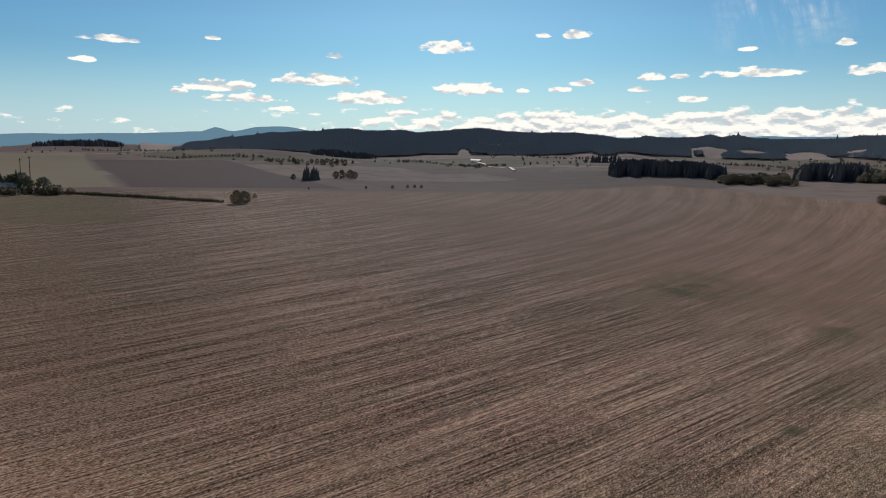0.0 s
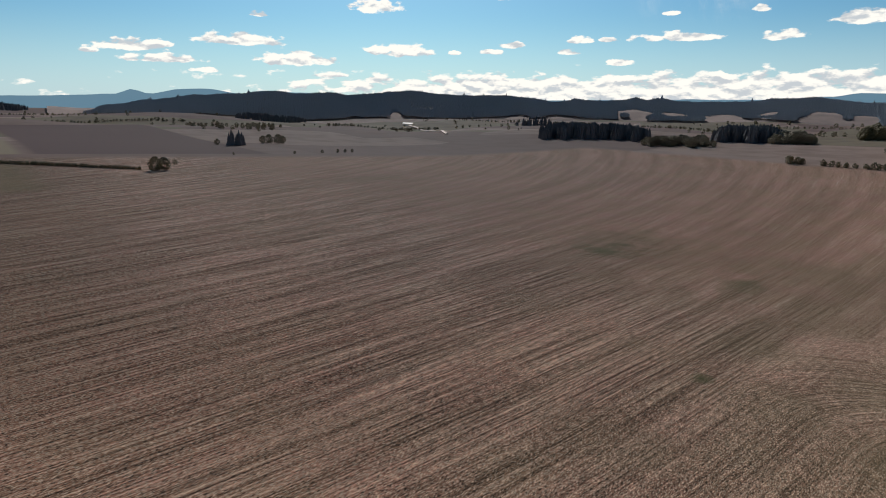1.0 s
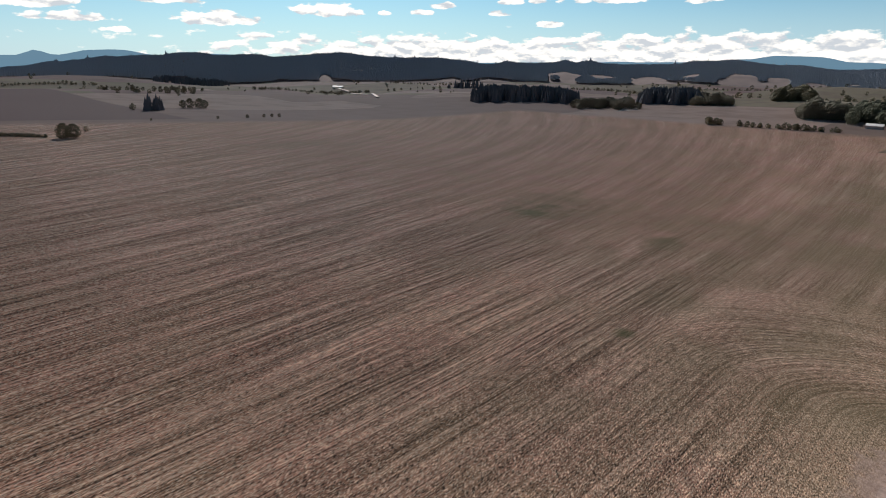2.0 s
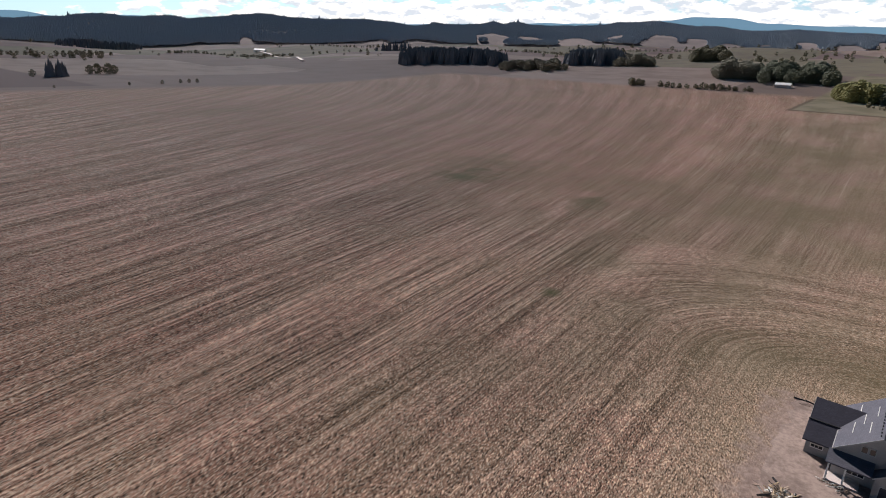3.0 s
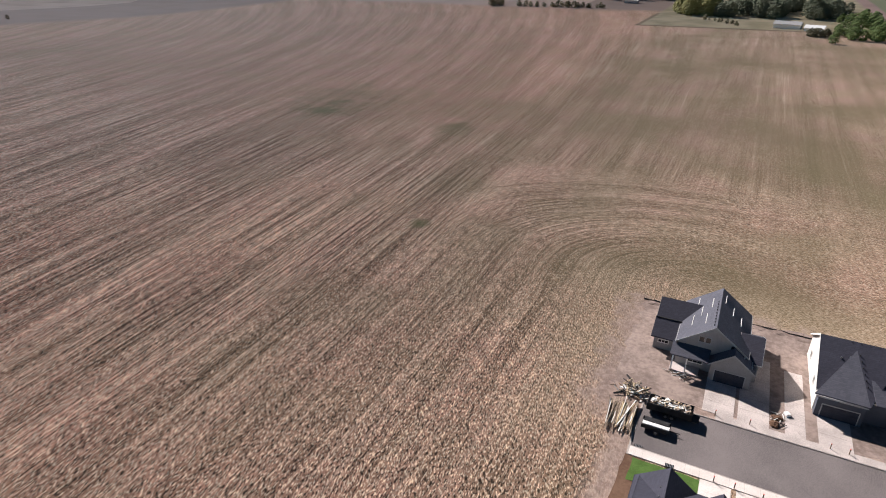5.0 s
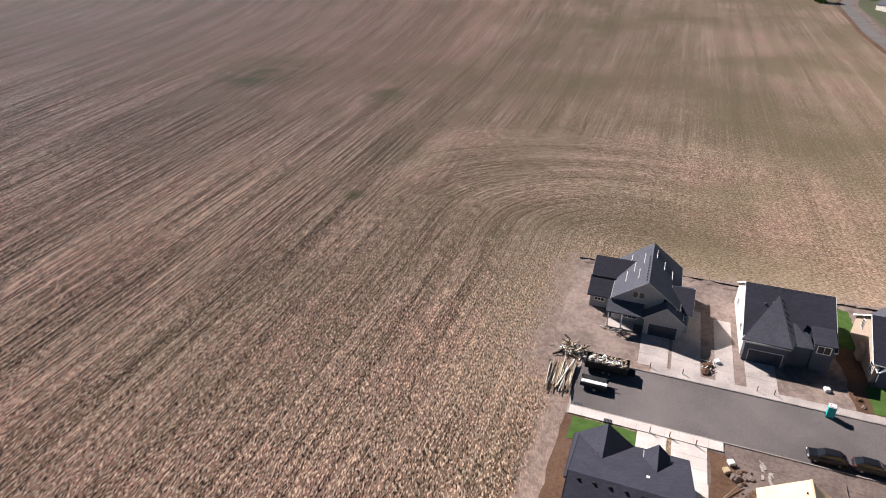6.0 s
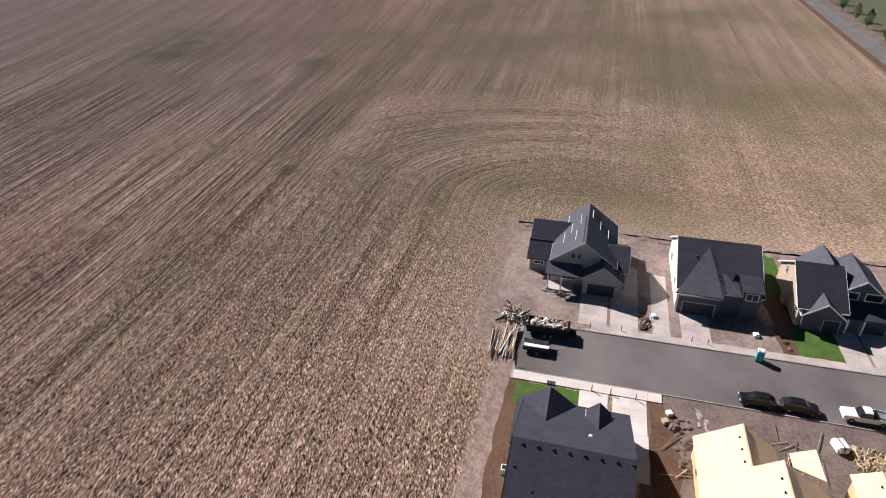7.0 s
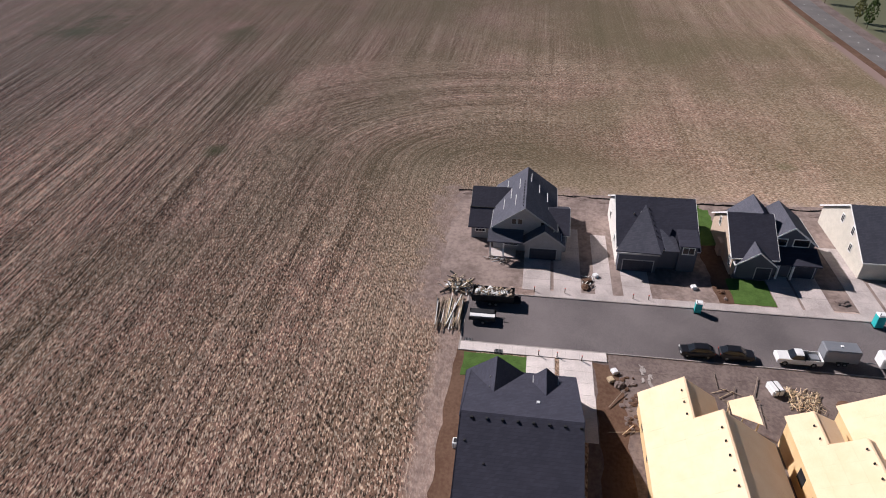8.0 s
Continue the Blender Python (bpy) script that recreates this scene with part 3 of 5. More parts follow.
# ---- houses ----
def window(house, at, axis, w, h, trim="trim", bars=1):
    """A framed window on a wall that looks along axis ('-x' or '+y'): frame, glass and glazing bar."""
    x, y, z = at
    bm = bmesh.new()
    t = 0.12
    for a, b, c, d in ((-w / 2 - t, w / 2 + t, -t, 0), (-w / 2 - t, w / 2 + t, h, h + t), (-w / 2 - t, -w / 2, 0, h), (w / 2, w / 2 + t, 0, h)) + tuple(((i / (bars + 1) - .5) * w - .03, (i / (bars + 1) - .5) * w + .03, 0, h) for i in range(1, bars + 1)):
        if axis == "+y":
            box(bm, x + a, x + b, y - 0.02, y + 0.08, z + c, z + d)
        else:
            box(bm, x - 0.08, x + 0.02, y + a, y + b, z + c, z + d)
    f = part("window", bm, trim, house)
    g = boxbm(x - w / 2, x + w / 2, y - 0.02, y + 0.03, z, z + h) if axis == "+y" else boxbm(x - 0.03, x + 0.02, y - w / 2, y + w / 2, z, z + h)
    part("pane", g, "glass", f)


def garage_door(house, x, y0, y1, h=2.2, mat="door"):
    """A sectional door: four leaves with grooves between, in a frame."""
    bm = bmesh.new()
    for a, b, c, d in ((y0 - .14, y0, 0, h), (y1, y1 + .14, 0, h), (y0 - .14, y1 + .14, h, h + .14)):
        box(bm, x - 0.07, x + 0.02, a, b, c, d)
    # grey tone on the frame carries the shade it stands in
    f = part("garage_door", bm, "grey_trim", house)
    for i in range(4):
        part("panel", boxbm(x - 0.03, x + 0.02, y0, y1, i * h / 4 + 0.015, (i + 1) * h / 4 - 0.01), mat, f)


def wing(house, x0, x1, y0, y1, zw, ridge, rise, wall, roof="roof", over=0.4, trim="grey_trim", ends=(1, 1), at=None):
    """A gabled block: walls, two roof slopes and barge boards. ridge names the axis the ridge runs along; at: where it stands across."""
    if ridge == "y":
        c = (x0 + x1) / 2 if at is None else at
        zr = zw + rise
        part("wall", prism([(x0, y0, 0), (x1, y0, 0), (x1, y0, zw), (c, y0, zr), (x0, y0, zw)], (0, y1 - y0, 0)), wall, house)
        ya, yb = y0 - over, y1 + over
        for e in (x0, x1):
            s = rise / abs(c - e)
            ex = e - over if e < c else e + over
            ez = zw - s * over
            pts = [(c, ya, zr + .22), (c, yb, zr + .22), (ex, yb, ez + .22), (ex, ya, ez + .22)]
            part("roof", slab(pts, 0.2), roof, house)
            part("gutter", boxbm(min(ex, ex + (.12 if e > c else -.12)), max(ex, ex + (.12 if e > c else -.12)), ya, yb, ez + 0.02, ez + 0.17), trim, house)
            for yy, on in ((ya, ends[0]), (yb, ends[1])):
                if on:
                    b = [(c, yy, zr + .26), (ex, yy, ez + .26), (ex, yy, ez - .02), (c, yy, zr - .02)]
                    part("barge_board", prism(b, (0, 0.05 if yy > y0 else -0.05, 0)), trim, house)
        return c, zr
    c = (y0 + y1) / 2 if at is None else at
    zr = zw + rise
    part("wall", prism([(x0, y0, 0), (x0, y1, 0), (x0, y1, zw), (x0, c, zr), (x0, y0, zw)], (x1 - x0, 0, 0)), wall, house)
    xa, xb = x0 - over, x1 + (over if ends[1] else 0)
    for e in (y0, y1):
        s = rise / abs(c - e)
        ey = e - over if e < c else e + over
        ez = zw - s * over
        pts = [(xa, c, zr + .22), (xb, c, zr + .22), (xb, ey, ez + .22), (xa, ey, ez + .22)]
        part("roof", slab(pts, 0.2), roof, house)
        if ends[0]:
            b = [(xa, c, zr + .26), (xa, ey, ez + .26), (xa, ey, ez - .02), (xa, c, zr - .02)]
            part("barge_board", prism(b, (-0.05, 0, 0)), trim, house)
        part("gutter", boxbm(xa, xb, min(ey, ey + (.12 if e > c else -.12)), max(ey, ey + (.12 if e > c else -.12)), ez + 0.02, ez + 0.17), trim, house)
    return c, zr


def vents(house, pts, mat="black", size=0.32):
    for x, y, z in pts:
        bm = boxbm(x - size / 2, x + size / 2, y - size / 2, y + size / 2, z, z + 0.28, bev=0.04)
        part("roof_vent", bm, mat, house)


def boards(house, rows_, mat="trim"):
    """Toe boards lying along a roof slope."""
    for x0, x1, y, z in rows_:
        part("toe_board", boxbm(x0, x1, y - .05, y + .05, z, z + .09), mat, house)


def house_corner():
    h = thing("house", "grey-sided new house with dark gables and toe boards on the roof", "house", group="houses along the street")
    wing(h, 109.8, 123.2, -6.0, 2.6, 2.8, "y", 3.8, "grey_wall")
    wing(h, 106.4, 121, -11.8, -1.5, 4.7, "x", 3.8, "grey_wall", "roof_grey_lit")
    wing(h, 104.2, 112, -13.1, -7.0, 3.3, "x", 2.3, "grey_wall", "roof_grey_lit")
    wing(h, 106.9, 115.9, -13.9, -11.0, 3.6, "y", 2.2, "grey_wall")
    part("porch_roof", slab([(106.4, -0.7, 4.3), (106.4, -6.6, 4.3), (103.7, -6.6, 3.35), (103.7, -0.7, 3.35)], 0.2), "roof_grey_lit", h)
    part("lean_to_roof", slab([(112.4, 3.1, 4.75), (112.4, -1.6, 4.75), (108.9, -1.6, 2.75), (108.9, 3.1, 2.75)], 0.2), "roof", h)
    part("step_flashing", boxbm(112.3, 112.5, -1.6, 3.1, 4.62, 4.86), "black", h)
    for y in (-1.2, -3.4):
        part("porch_post", boxbm(104.0, 104.25, y - .12, y + .12, 0, 3.25), "trim", h)
    part("porch_step", boxbm(103.9, 106.4, -5.5, -1.0, 0, 0.3), "concrete", h)
    garage_door(h, 104.18, -12.2, -7.8)
    for y in (-4.9, -5.9):
        window(h, (106.38, y, 5.4), "-x", 0.7, 0.95, "grey_trim", 0)
    window(h, (106.38, -9.8, 5.3), "-x", 0.6, 0.5, "black", 1)
    window(h, (109.78, 1.0, 1.4), "-x", 1.6, 0.5, "trim", 2)
    window(h, (106.38, -4.6, 1.2), "-x", 2.2, 1.3, "trim", 2)
    sl = 3.8 / 5.15
    def on(y):
        return 4.7 + 3.8 - sl * abs(y + 6.65) + 0.24
    boards(h, [(x, x + 3.6, y, on(y)) for x, y in ((109, -4.9), (112.5, -4.0), (110, -2.9), (114.5, -5.4), (116.5, -3.2))])
    boards(h, [(x, x + 3.0, y, on(y)) for x, y in ((116.5, -7.4), (114.5, -8.9), (113.5, -10.4))])
    boards(h, [(x, x + 2.6, y, 3.3 + 2.3 - 2.3 / 3.05 * abs(y + 10.05) + .24) for x, y in ((106.8, -10.6), (105.6, -11.6), (104.6, -12.9))])
    vents(h, [(107.2 + 1.1 * i, -6.25, 8.40) for i in range(9)], "black", 0.18)


def house_white():
    h = thing("house", "white-sided new house under a broad charcoal shingle roof", "house", group="houses along the street")
    wing(h, 104.1, 120.8, -34.4, -22.0, 3.9, "y", 4.3, "white_wall", at=113.0, trim="trim", over=0.35)
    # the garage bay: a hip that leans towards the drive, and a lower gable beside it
    # sunlit slopes of the bay are coloured paler, the shaded slope charcoal
    part("hip_roof", slab([(102.7, -21.5, 3.8), (111.2, -26.6, 7.9), (102.3, -28.5, 3.9)], 0.2), "roof_grey_lit", h)
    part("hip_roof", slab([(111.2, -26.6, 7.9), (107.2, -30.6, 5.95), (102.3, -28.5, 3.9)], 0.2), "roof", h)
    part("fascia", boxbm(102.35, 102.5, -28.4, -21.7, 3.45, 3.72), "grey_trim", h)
    # front walls coloured dark to carry the shade below the eave
    part("wall", boxbm(102.7, 105, -28.2, -22.1, 0, 3.5), "shaded_wall", h)
    part("front_wall", boxbm(104.03, 104.12, -34.4, -28.2, 0, 4.0), "shaded_wall", h, "slate front wall under the eave, darkened for shade")
    part("hip_roof", slab([(107.6, -28.4, 6.2), (105.6, -31.0, 5.0), (103.0, -31.4, 4.2), (102.8, -29.2, 4.25)], 0.2), "roof_grey_lit", h)
    garage_door(h, 102.68, -27.6, -22.9, mat="door")
    # a small wall dormer over the eave
    part("wall", boxbm(103.6, 106.2, -34.2, -31.5, 0, 4.9), "shaded_wall", h)
    part("dormer_roof", slab([(103.3, -31.3, 5.0), (103.3, -34.5, 5.0), (107.4, -34.5, 5.75), (107.4, -31.3, 5.75)], 0.14), "roof", h)
    window(h, (103.58, -32.85, 3.45), "-x", 1.7, 1.15, "trim", 1)
    window(h, (117, -22.0, 1.6), "+y", 0.8, 1.3)
    window(h, (109, -22.0, 1.6), "+y", 0.8, 1.3)
    vents(h, [(110.3 - 1.0 * i, -27.0 - 0.22 * i, 7.5 - 0.45 * i) for i in range(6)], "black", 0.16)
    vents(h, [(109.6, -24.6, 6.75), (109.9, -25.8, 6.95)], "steel", 0.25)
    vents(h, [(112.7, -26 - 1.2 * i, 8.12) for i in range(7)], "black", 0.16)


def house_tan():
    h = thing("house", "tan-sided new house with white barge boards and grey gables", "house", group="houses along the street")
    wing(h, 110.6, 116.6, -49.6, -40.4, 3.4, "x", 4.4, "tan_wall", "roof_grey_lit", trim="trim", over=0.2, ends=(0, 1))
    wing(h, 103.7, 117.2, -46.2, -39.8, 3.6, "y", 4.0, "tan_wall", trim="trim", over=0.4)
    wing(h, 107.2, 115.6, -52.8, -45.2, 4.4, "x", 2.9, "shaded_wall", "roof_grey_lit", trim="trim", over=0.3)
    wing(h, 102.9, 108, -46.0, -40.4, 2.8, "x", 2.2, "shaded_wall", "roof_grey_lit", trim="trim", over=0.35)
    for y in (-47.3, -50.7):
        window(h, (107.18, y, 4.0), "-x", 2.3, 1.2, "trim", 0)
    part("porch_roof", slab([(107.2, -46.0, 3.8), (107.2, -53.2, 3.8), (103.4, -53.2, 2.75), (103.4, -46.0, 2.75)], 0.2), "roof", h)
    part("wall", boxbm(104.0, 107.3, -52.8, -46.3, 0, 2.7), "shaded_wall", h)
    garage_door(h, 103.98, -52.4, -48.9, mat="door")
    garage_door(h, 102.88, -45.6, -43.4, mat="door")
    for y in (-46.8, -49.0):
        part("porch_post", boxbm(103.3, 103.55, y - .14, y + .14, 0, 2.6), "trim", h)
    window(h, (104.8, -39.8, 1.2), "+y", 1.0, 1.7)
    window(h, (113.5, -39.8, 3.6), "+y", 0.8, 1.5)
    part("chimney_box", boxbm(109.0, 111.0, -39.9, -39.2, 0, 2.6), "tan_wall", h)
    vents(h, [(112, -47.6, 6.0), (107.2, -44.6, 4.0), (108.2, -44.9, 3.8)], "steel", 0.26)


def house_cream():
    h = thing("house", "cream-sided new house with grey roof and small gable windows", "house", group="houses along the street")
    wing(h, 105.0, 122.5, -76.0, -59.6, 3.4, "y", 5.0, "cream_wall", "roof_grey_lit", trim="trim", over=0.4)
    wing(h, 103.4, 112, -74.0, -64.0, 3.0, "x", 3.4, "cream_wall", "roof_grey_lit", trim="trim", over=0.4)
    garage_door(h, 103.38, -71.4, -66.6)
    for x, z in ((111.0, 4.6), (115.2, 4.6), (110.0, 2.0)):
        window(h, (x, -59.6, z), "+y", 0.8, 1.3)


def house_south():
    h = thing("house", "new house under a broad charcoal shingle roof with two street gables", "house", group="houses along the street")
    wing(h, 52.2, 74.0, -14.0, -1.6, 3.0, "y", 4.7, "grey_wall", over=0.35, at=63.1, trim="roof")
    wing(h, 67.0, 73.9, -8.0, -1.0, 2.9, "x", 2.6, "grey_wall", "roof", over=0.3, trim="roof")
    wing(h, 65.2, 72.7, -11.7, -9.4, 4.3, "x", 1.1, "grey_wall", "roof", over=0.3, trim="grey_trim")
    vents(h, [(62.5, -2.5 - 1.65 * i, 7.55) for i in range(8)], "black", 0.3)
    vents(h, [(66.6, -9.6, 6.25)], "white_plastic", 0.4)
    vents(h, [(71 - 1.6 * i, -3.9, 5.1) for i in range(3)], "steel", 0.2)
    vents(h, [(58.2, -4.2, 5.6), (60.2, -2.0, 6.5)], "black", 0.25)
    garage_door(h, 73.92, -6.8, -2.2)


house_corner()
house_white()
house_tan()
house_cream()
house_south()


# ---- houses in frame ----
def framed(name_label, x0, x1, yl, yr_, zw, rise, notch=None, wins=(), back=(1.3, 1.3)):
    """A house in raw sheathing; back: how far the slope behind the ridge reaches, on the main roof and the front one."""
    h = thing("framed_house", name_label, "house", group="houses in raw sheathing")
    parts = [(x0, x1, yr_)] if notch is None else [(x0, notch[0], yr_), (notch[0], x1, notch[1])]
    s = rise / (yl - yr_)
    for (a, b, yr2), reach in zip(parts, back):
        over = .35 if b == x1 else 0.0
        zr = zw + s * (yl - yr2)
        yb = yr2 - reach
        part("wall", prism([(a, yl, 0), (a, yl, zw), (a, yr2, zr), (a, yb, zr - reach * s), (a, yb, 0)], (b - a, 0, 0)), "osb_wall", h)
        n = max(1, round((b - a) / 2.44))
        w = (b - a + over) / n
        for i in range(n):
            xa, xb = a + i * w + .003, a + (i + 1) * w - .003
            lo = yl + .35
            m_ = 4
            for j in range(m_):
                ya, yb2 = yr2 + (lo - yr2) * j / m_ + .003, yr2 + (lo - yr2) * (j + 1) / m_ - .003
                za, zb = zr + .1 - s * (ya - yr2), zr + .1 - s * (yb2 - yr2)
                part("roof_sheet", slab([(xa, ya, za), (xb, ya, za), (xb, yb2, zb), (xa, yb2, zb)], 0.06), "osb", h)
            part("roof_sheet", slab([(xa, yr2, zr + .1), (xb, yr2, zr + .1), (xb, yb - .3, zr - (reach + .3) * s + .1), (xa, yb - .3, zr - (reach + .3) * s + .1)], 0.06), "osb", h)
        part("ridge_board", boxbm(a, b + over, yr2 - .16, yr2 + .06, zr + .06, zr + .16), "osb", h)
        vents(h, [(a + .8 + 1.75 * i, yr2 + .5, zr - .5 * s + .08) for i in range(int((b - a) / 1.75))], "black", 0.17)
    for x, z, w, hh in wins:
        # thin black plate in place of a hole stands for the dark inside
        bm = boxbm(x - w / 2, x + w / 2, yl - .02, yl + .015, z, z + hh)
        part("window_hole_plate", bm, "black", h)
    return h


framed("raw yellow sheathed house frame with felt vents along the ridge", 48, 72.7, -22.0, -29.0, 3.0, 4.9, (66.8, -26.4), ((69.0, 1.0, 1.0, 1.5), (64.6, 1.0, .6, 1.3), (56, 1, 1, 1.4)), (6.3, 3.9))
framed("raw sheathed house frame with open window holes", 46, 69.8, -37.6, -43.2, 4.4, 2.6, (65.6, -39.9), ((63.6, 1.4, 1.6, 1.6), (60.0, 1.4, 1.6, 1.6)), (.6, 2.4))
framed("raw sheathed house frame with a stepped front", 46, 72.2, -43.9, -50.0, 4.4, 3.4, None, ())


# ---- street things ----
def wheel(parent, x, y, r=0.34, w=0.22):
    bm = bmesh.new()
    bmesh.ops.create_cone(bm, cap_ends=True, segments=20, radius1=r, radius2=r, depth=w, matrix=pose(x, y, r, 90, 0, 90))
    bmesh.ops.bevel(bm, geom=[e for e in bm.edges if e.calc_length() < 0.15], offset=0.02, segments=1, affect="EDGES")
    t = part("wheel", bm, "rubber", parent)
    bm = bmesh.new()
    bmesh.ops.create_cone(bm, cap_ends=True, segments=12, radius1=r * .6, radius2=r * .5, depth=w + 0.03, matrix=pose(x, y, r, 90, 0, 90))
    part("rim", bm, "steel", t)


def loft(sections):
    """A hull through cross-sections (y, half width below, half width above, z low, z waist, z top)."""
    bm = bmesh.new()
    rings = []
    for y, w0, w1, z0, zm, z1 in sections:
        ring = [(-w0 * .94, z0), (-w0, z0 + (zm - z0) * .45), (-w0 * .97, zm), (-w1, z1 - .05), (-w1 * .86, z1), (w1 * .86, z1), (w1, z1 - .05), (w0 * .97, zm), (w0, z0 + (zm - z0) * .45), (w0 * .94, z0)]
        rings.append([bm.verts.new((x, y, z)) for x, z in ring])
    for a, b in zip(rings, rings[1:]):
        for i in range(len(a)):
            j = (i + 1) % len(a)
            bm.faces.new((a[i], a[j], b[j], b[i]))
    bm.faces.new(rings[0][::-1])
    bm.faces.new(rings[-1])
    return bm


def car(label, at, turn, group="parked cars"):
    c = thing("car", label, "car", at, turn, group)
    part("body", loft([(-2.25, .70, .60, .42, .62, .75), (-2.1, .86, .74, .30, .72, .95), (-1.2, .91, .80, .24, .82, 1.0), (0, .92, .82, .22, .84, 1.02), (1.3, .92, .82, .24, .86, 1.04), (2.1, .88, .78, .30, .80, 1.04), (2.28, .78, .70, .42, .72, .95)]), "black_paint", c)
    part("glasshouse", loft([(-1.15, .78, .70, .96, 1.0, 1.02), (-.45, .80, .62, .96, 1.1, 1.50), (1.35, .80, .62, .96, 1.1, 1.54), (2.12, .76, .66, .96, 1.0, 1.06)]), "glass", c)
    part("roof_panel", loft([(-.40, .60, .54, 1.50, 1.53, 1.56), (.5, .64, .58, 1.52, 1.56, 1.60), (1.4, .62, .55, 1.51, 1.54, 1.58)]), "black_paint", c)
    for x in (-.62, .62):
        part("headlight", boxbm(x - .2, x + .2, -2.26, -2.14, .66, .80, bev=.02), "white_plastic", c)
        part("tail_light", boxbm(x - .12, x + .12, 2.2, 2.30, .78, .95, bev=.02), "red", c)
    for x in (-.80, .80):
        for y in (-1.38, 1.38):
            wheel(c, x, y)
    return c


car("glossy black parked crossover beside the south kerb", (84.0, -31.1, 0.03), 180 + 1)
car("glossy black parked hatchback with dark windows by the kerb", (84.05, -36.3, 0.03), -1)


def pickup(at, turn):
    c = thing("pickup_truck", "white pickup truck with a loaded open bed, parked at the kerb", "truck", at, turn)
    part("body", loft([(-2.85, .82, .74, .45, .75, .95), (-2.7, .96, .86, .36, .85, 1.10), (-1.1, .98, .90, .36, .92, 1.16), (.55, .98, .90, .36, .92, 1.14), (.56, .98, .94, .36, .80, .86), (2.75, .98, .94, .40, .80, .86), (2.85, .94, .90, .5, .78, .85)]), "white_paint", c)
    part("cab_glass", loft([(-1.25, .88, .76, 1.08, 1.1, 1.14), (-.65, .90, .70, 1.08, 1.25, 1.74), (.35, .90, .70, 1.08, 1.25, 1.76), (.6, .88, .76, 1.08, 1.12, 1.2)]), "glass", c)
    part("cab_roof", loft([(-.6, .70, .62, 1.74, 1.78, 1.82), (-.1, .72, .66, 1.75, 1.80, 1.85), (.38, .70, .62, 1.74, 1.78, 1.83)]), "white_paint", c)
    for x in (-.95, .95):
        part("bed_side", boxbm(x - .05, x + .05, .6, 2.8, .8, 1.25, bev=.02), "white_paint", c)
    part("tailgate", boxbm(-.9, .9, 2.74, 2.84, .8, 1.25, bev=.02), "white_paint", c)
    part("bed_floor", boxbm(-.9, .9, .65, 2.72, .85, .90), "black", c)
    part("tool_box", boxbm(-.85, .85, .7, 1.2, .9, 1.3, bev=.03), "black", c)
    part("load", boxbm(-.6, .5, 1.35, 2.5, .9, 1.15, bev=.05), "silver", c)
    for x in (-.7, .7):
        part("headlight", boxbm(x - .18, x + .18, -2.86, -2.74, .80, .98, bev=.02), "white_plastic", c)
    for x in (-.86, .86):
        for y in (-1.85, 1.75):
            wheel(c, x, y, .40, .26)


pickup((84.2, -44.1, 0.03), 180)


def trailer(label, at, turn, mat="silver", size=(2.1, 4.4, 2.0)):
    c = thing("cargo_trailer", label, "trailer", at, turn)
    w, l, h = size
    part("body", boxbm(-w / 2, w / 2, -l / 2, l / 2, .5, .5 + h, bev=.10), mat, c)
    part("roof", boxbm(-w / 2 + .1, w / 2 - .1, -l / 2 + .1, l / 2 - .1, .5 + h, .54 + h), mat, c)
    part("roof_vent", boxbm(-.2, .2, -.2, .2, .54 + h, .66 + h, bev=.03), "white_plastic", c)
    part("rear_door", boxbm(-w / 2 + .15, w / 2 - .15, l / 2, l / 2 + .03, .55, .35 + h), "steel", c)
    bm = boxbm(-.05, .05, -l / 2 - 1.2, -l / 2, .42, .52)
    part("drawbar", bm, "steel", c)
    for x in (-w / 2 - .02, w / 2 + .02):
        for y in (-.2, .55):
            wheel(c, x, y, .33, .2)
        part("mudguard", boxbm(x - .12, x + .12, -.65, 1.0, .68, .74, bev=.02), "black", c)


trailer("grey enclosed cargo trailer hitched by the kerb", (85.1, -49.4, 0.03), 180)
trailer("small white enclosed trailer standing at the kerb", (84.6, -55.6, 0.03), 180, "white_paint", (1.9, 3.0, 1.7))


def toilet(label, at, turn):
    c = thing("portable_toilet", label, "toilet", at, turn, "portable toilets on the street")
    part("cabin", boxbm(-.56, .56, -.56, .56, .12, 2.1, bev=.04), "teal", c)
    part("skid", boxbm(-.6, .6, -.6, .6, 0, .12), "black", c)
    bm = bmesh.new()
    box(bm, -.6, .6, -.6, .6, 2.1, 2.2)
    box(bm, -.5, .5, -.5, .5, 2.2, 2.3, bev=.03)
    part("roof", bm, "white_plastic", c, "white translucent roof")
    d = part("door", boxbm(-.42, .42, -.60, -.56, .2, 2.0, bev=.01), "teal", c)
    part("handle", boxbm(.28, .34, -.64, -.60, 1.0, 1.15), "black", d)
    part("vent_pipe", boxbm(.38, .46, .38, .46, 2.3, 2.7), "black", c)
    for z in (.5, .9, 1.3, 1.7):
        part("rib", boxbm(-.59, -.56, -.45, .45, z, z + .06), "teal", c)
    return c


toilet("teal portable toilet with a white roof on the street edge", (93.3, -33.0, 0.03), 82).scale = (.84, .84, .84)
toilet("teal portable toilet with a white roof beside a driveway", (93.2, -57.7, 0.03), 90)


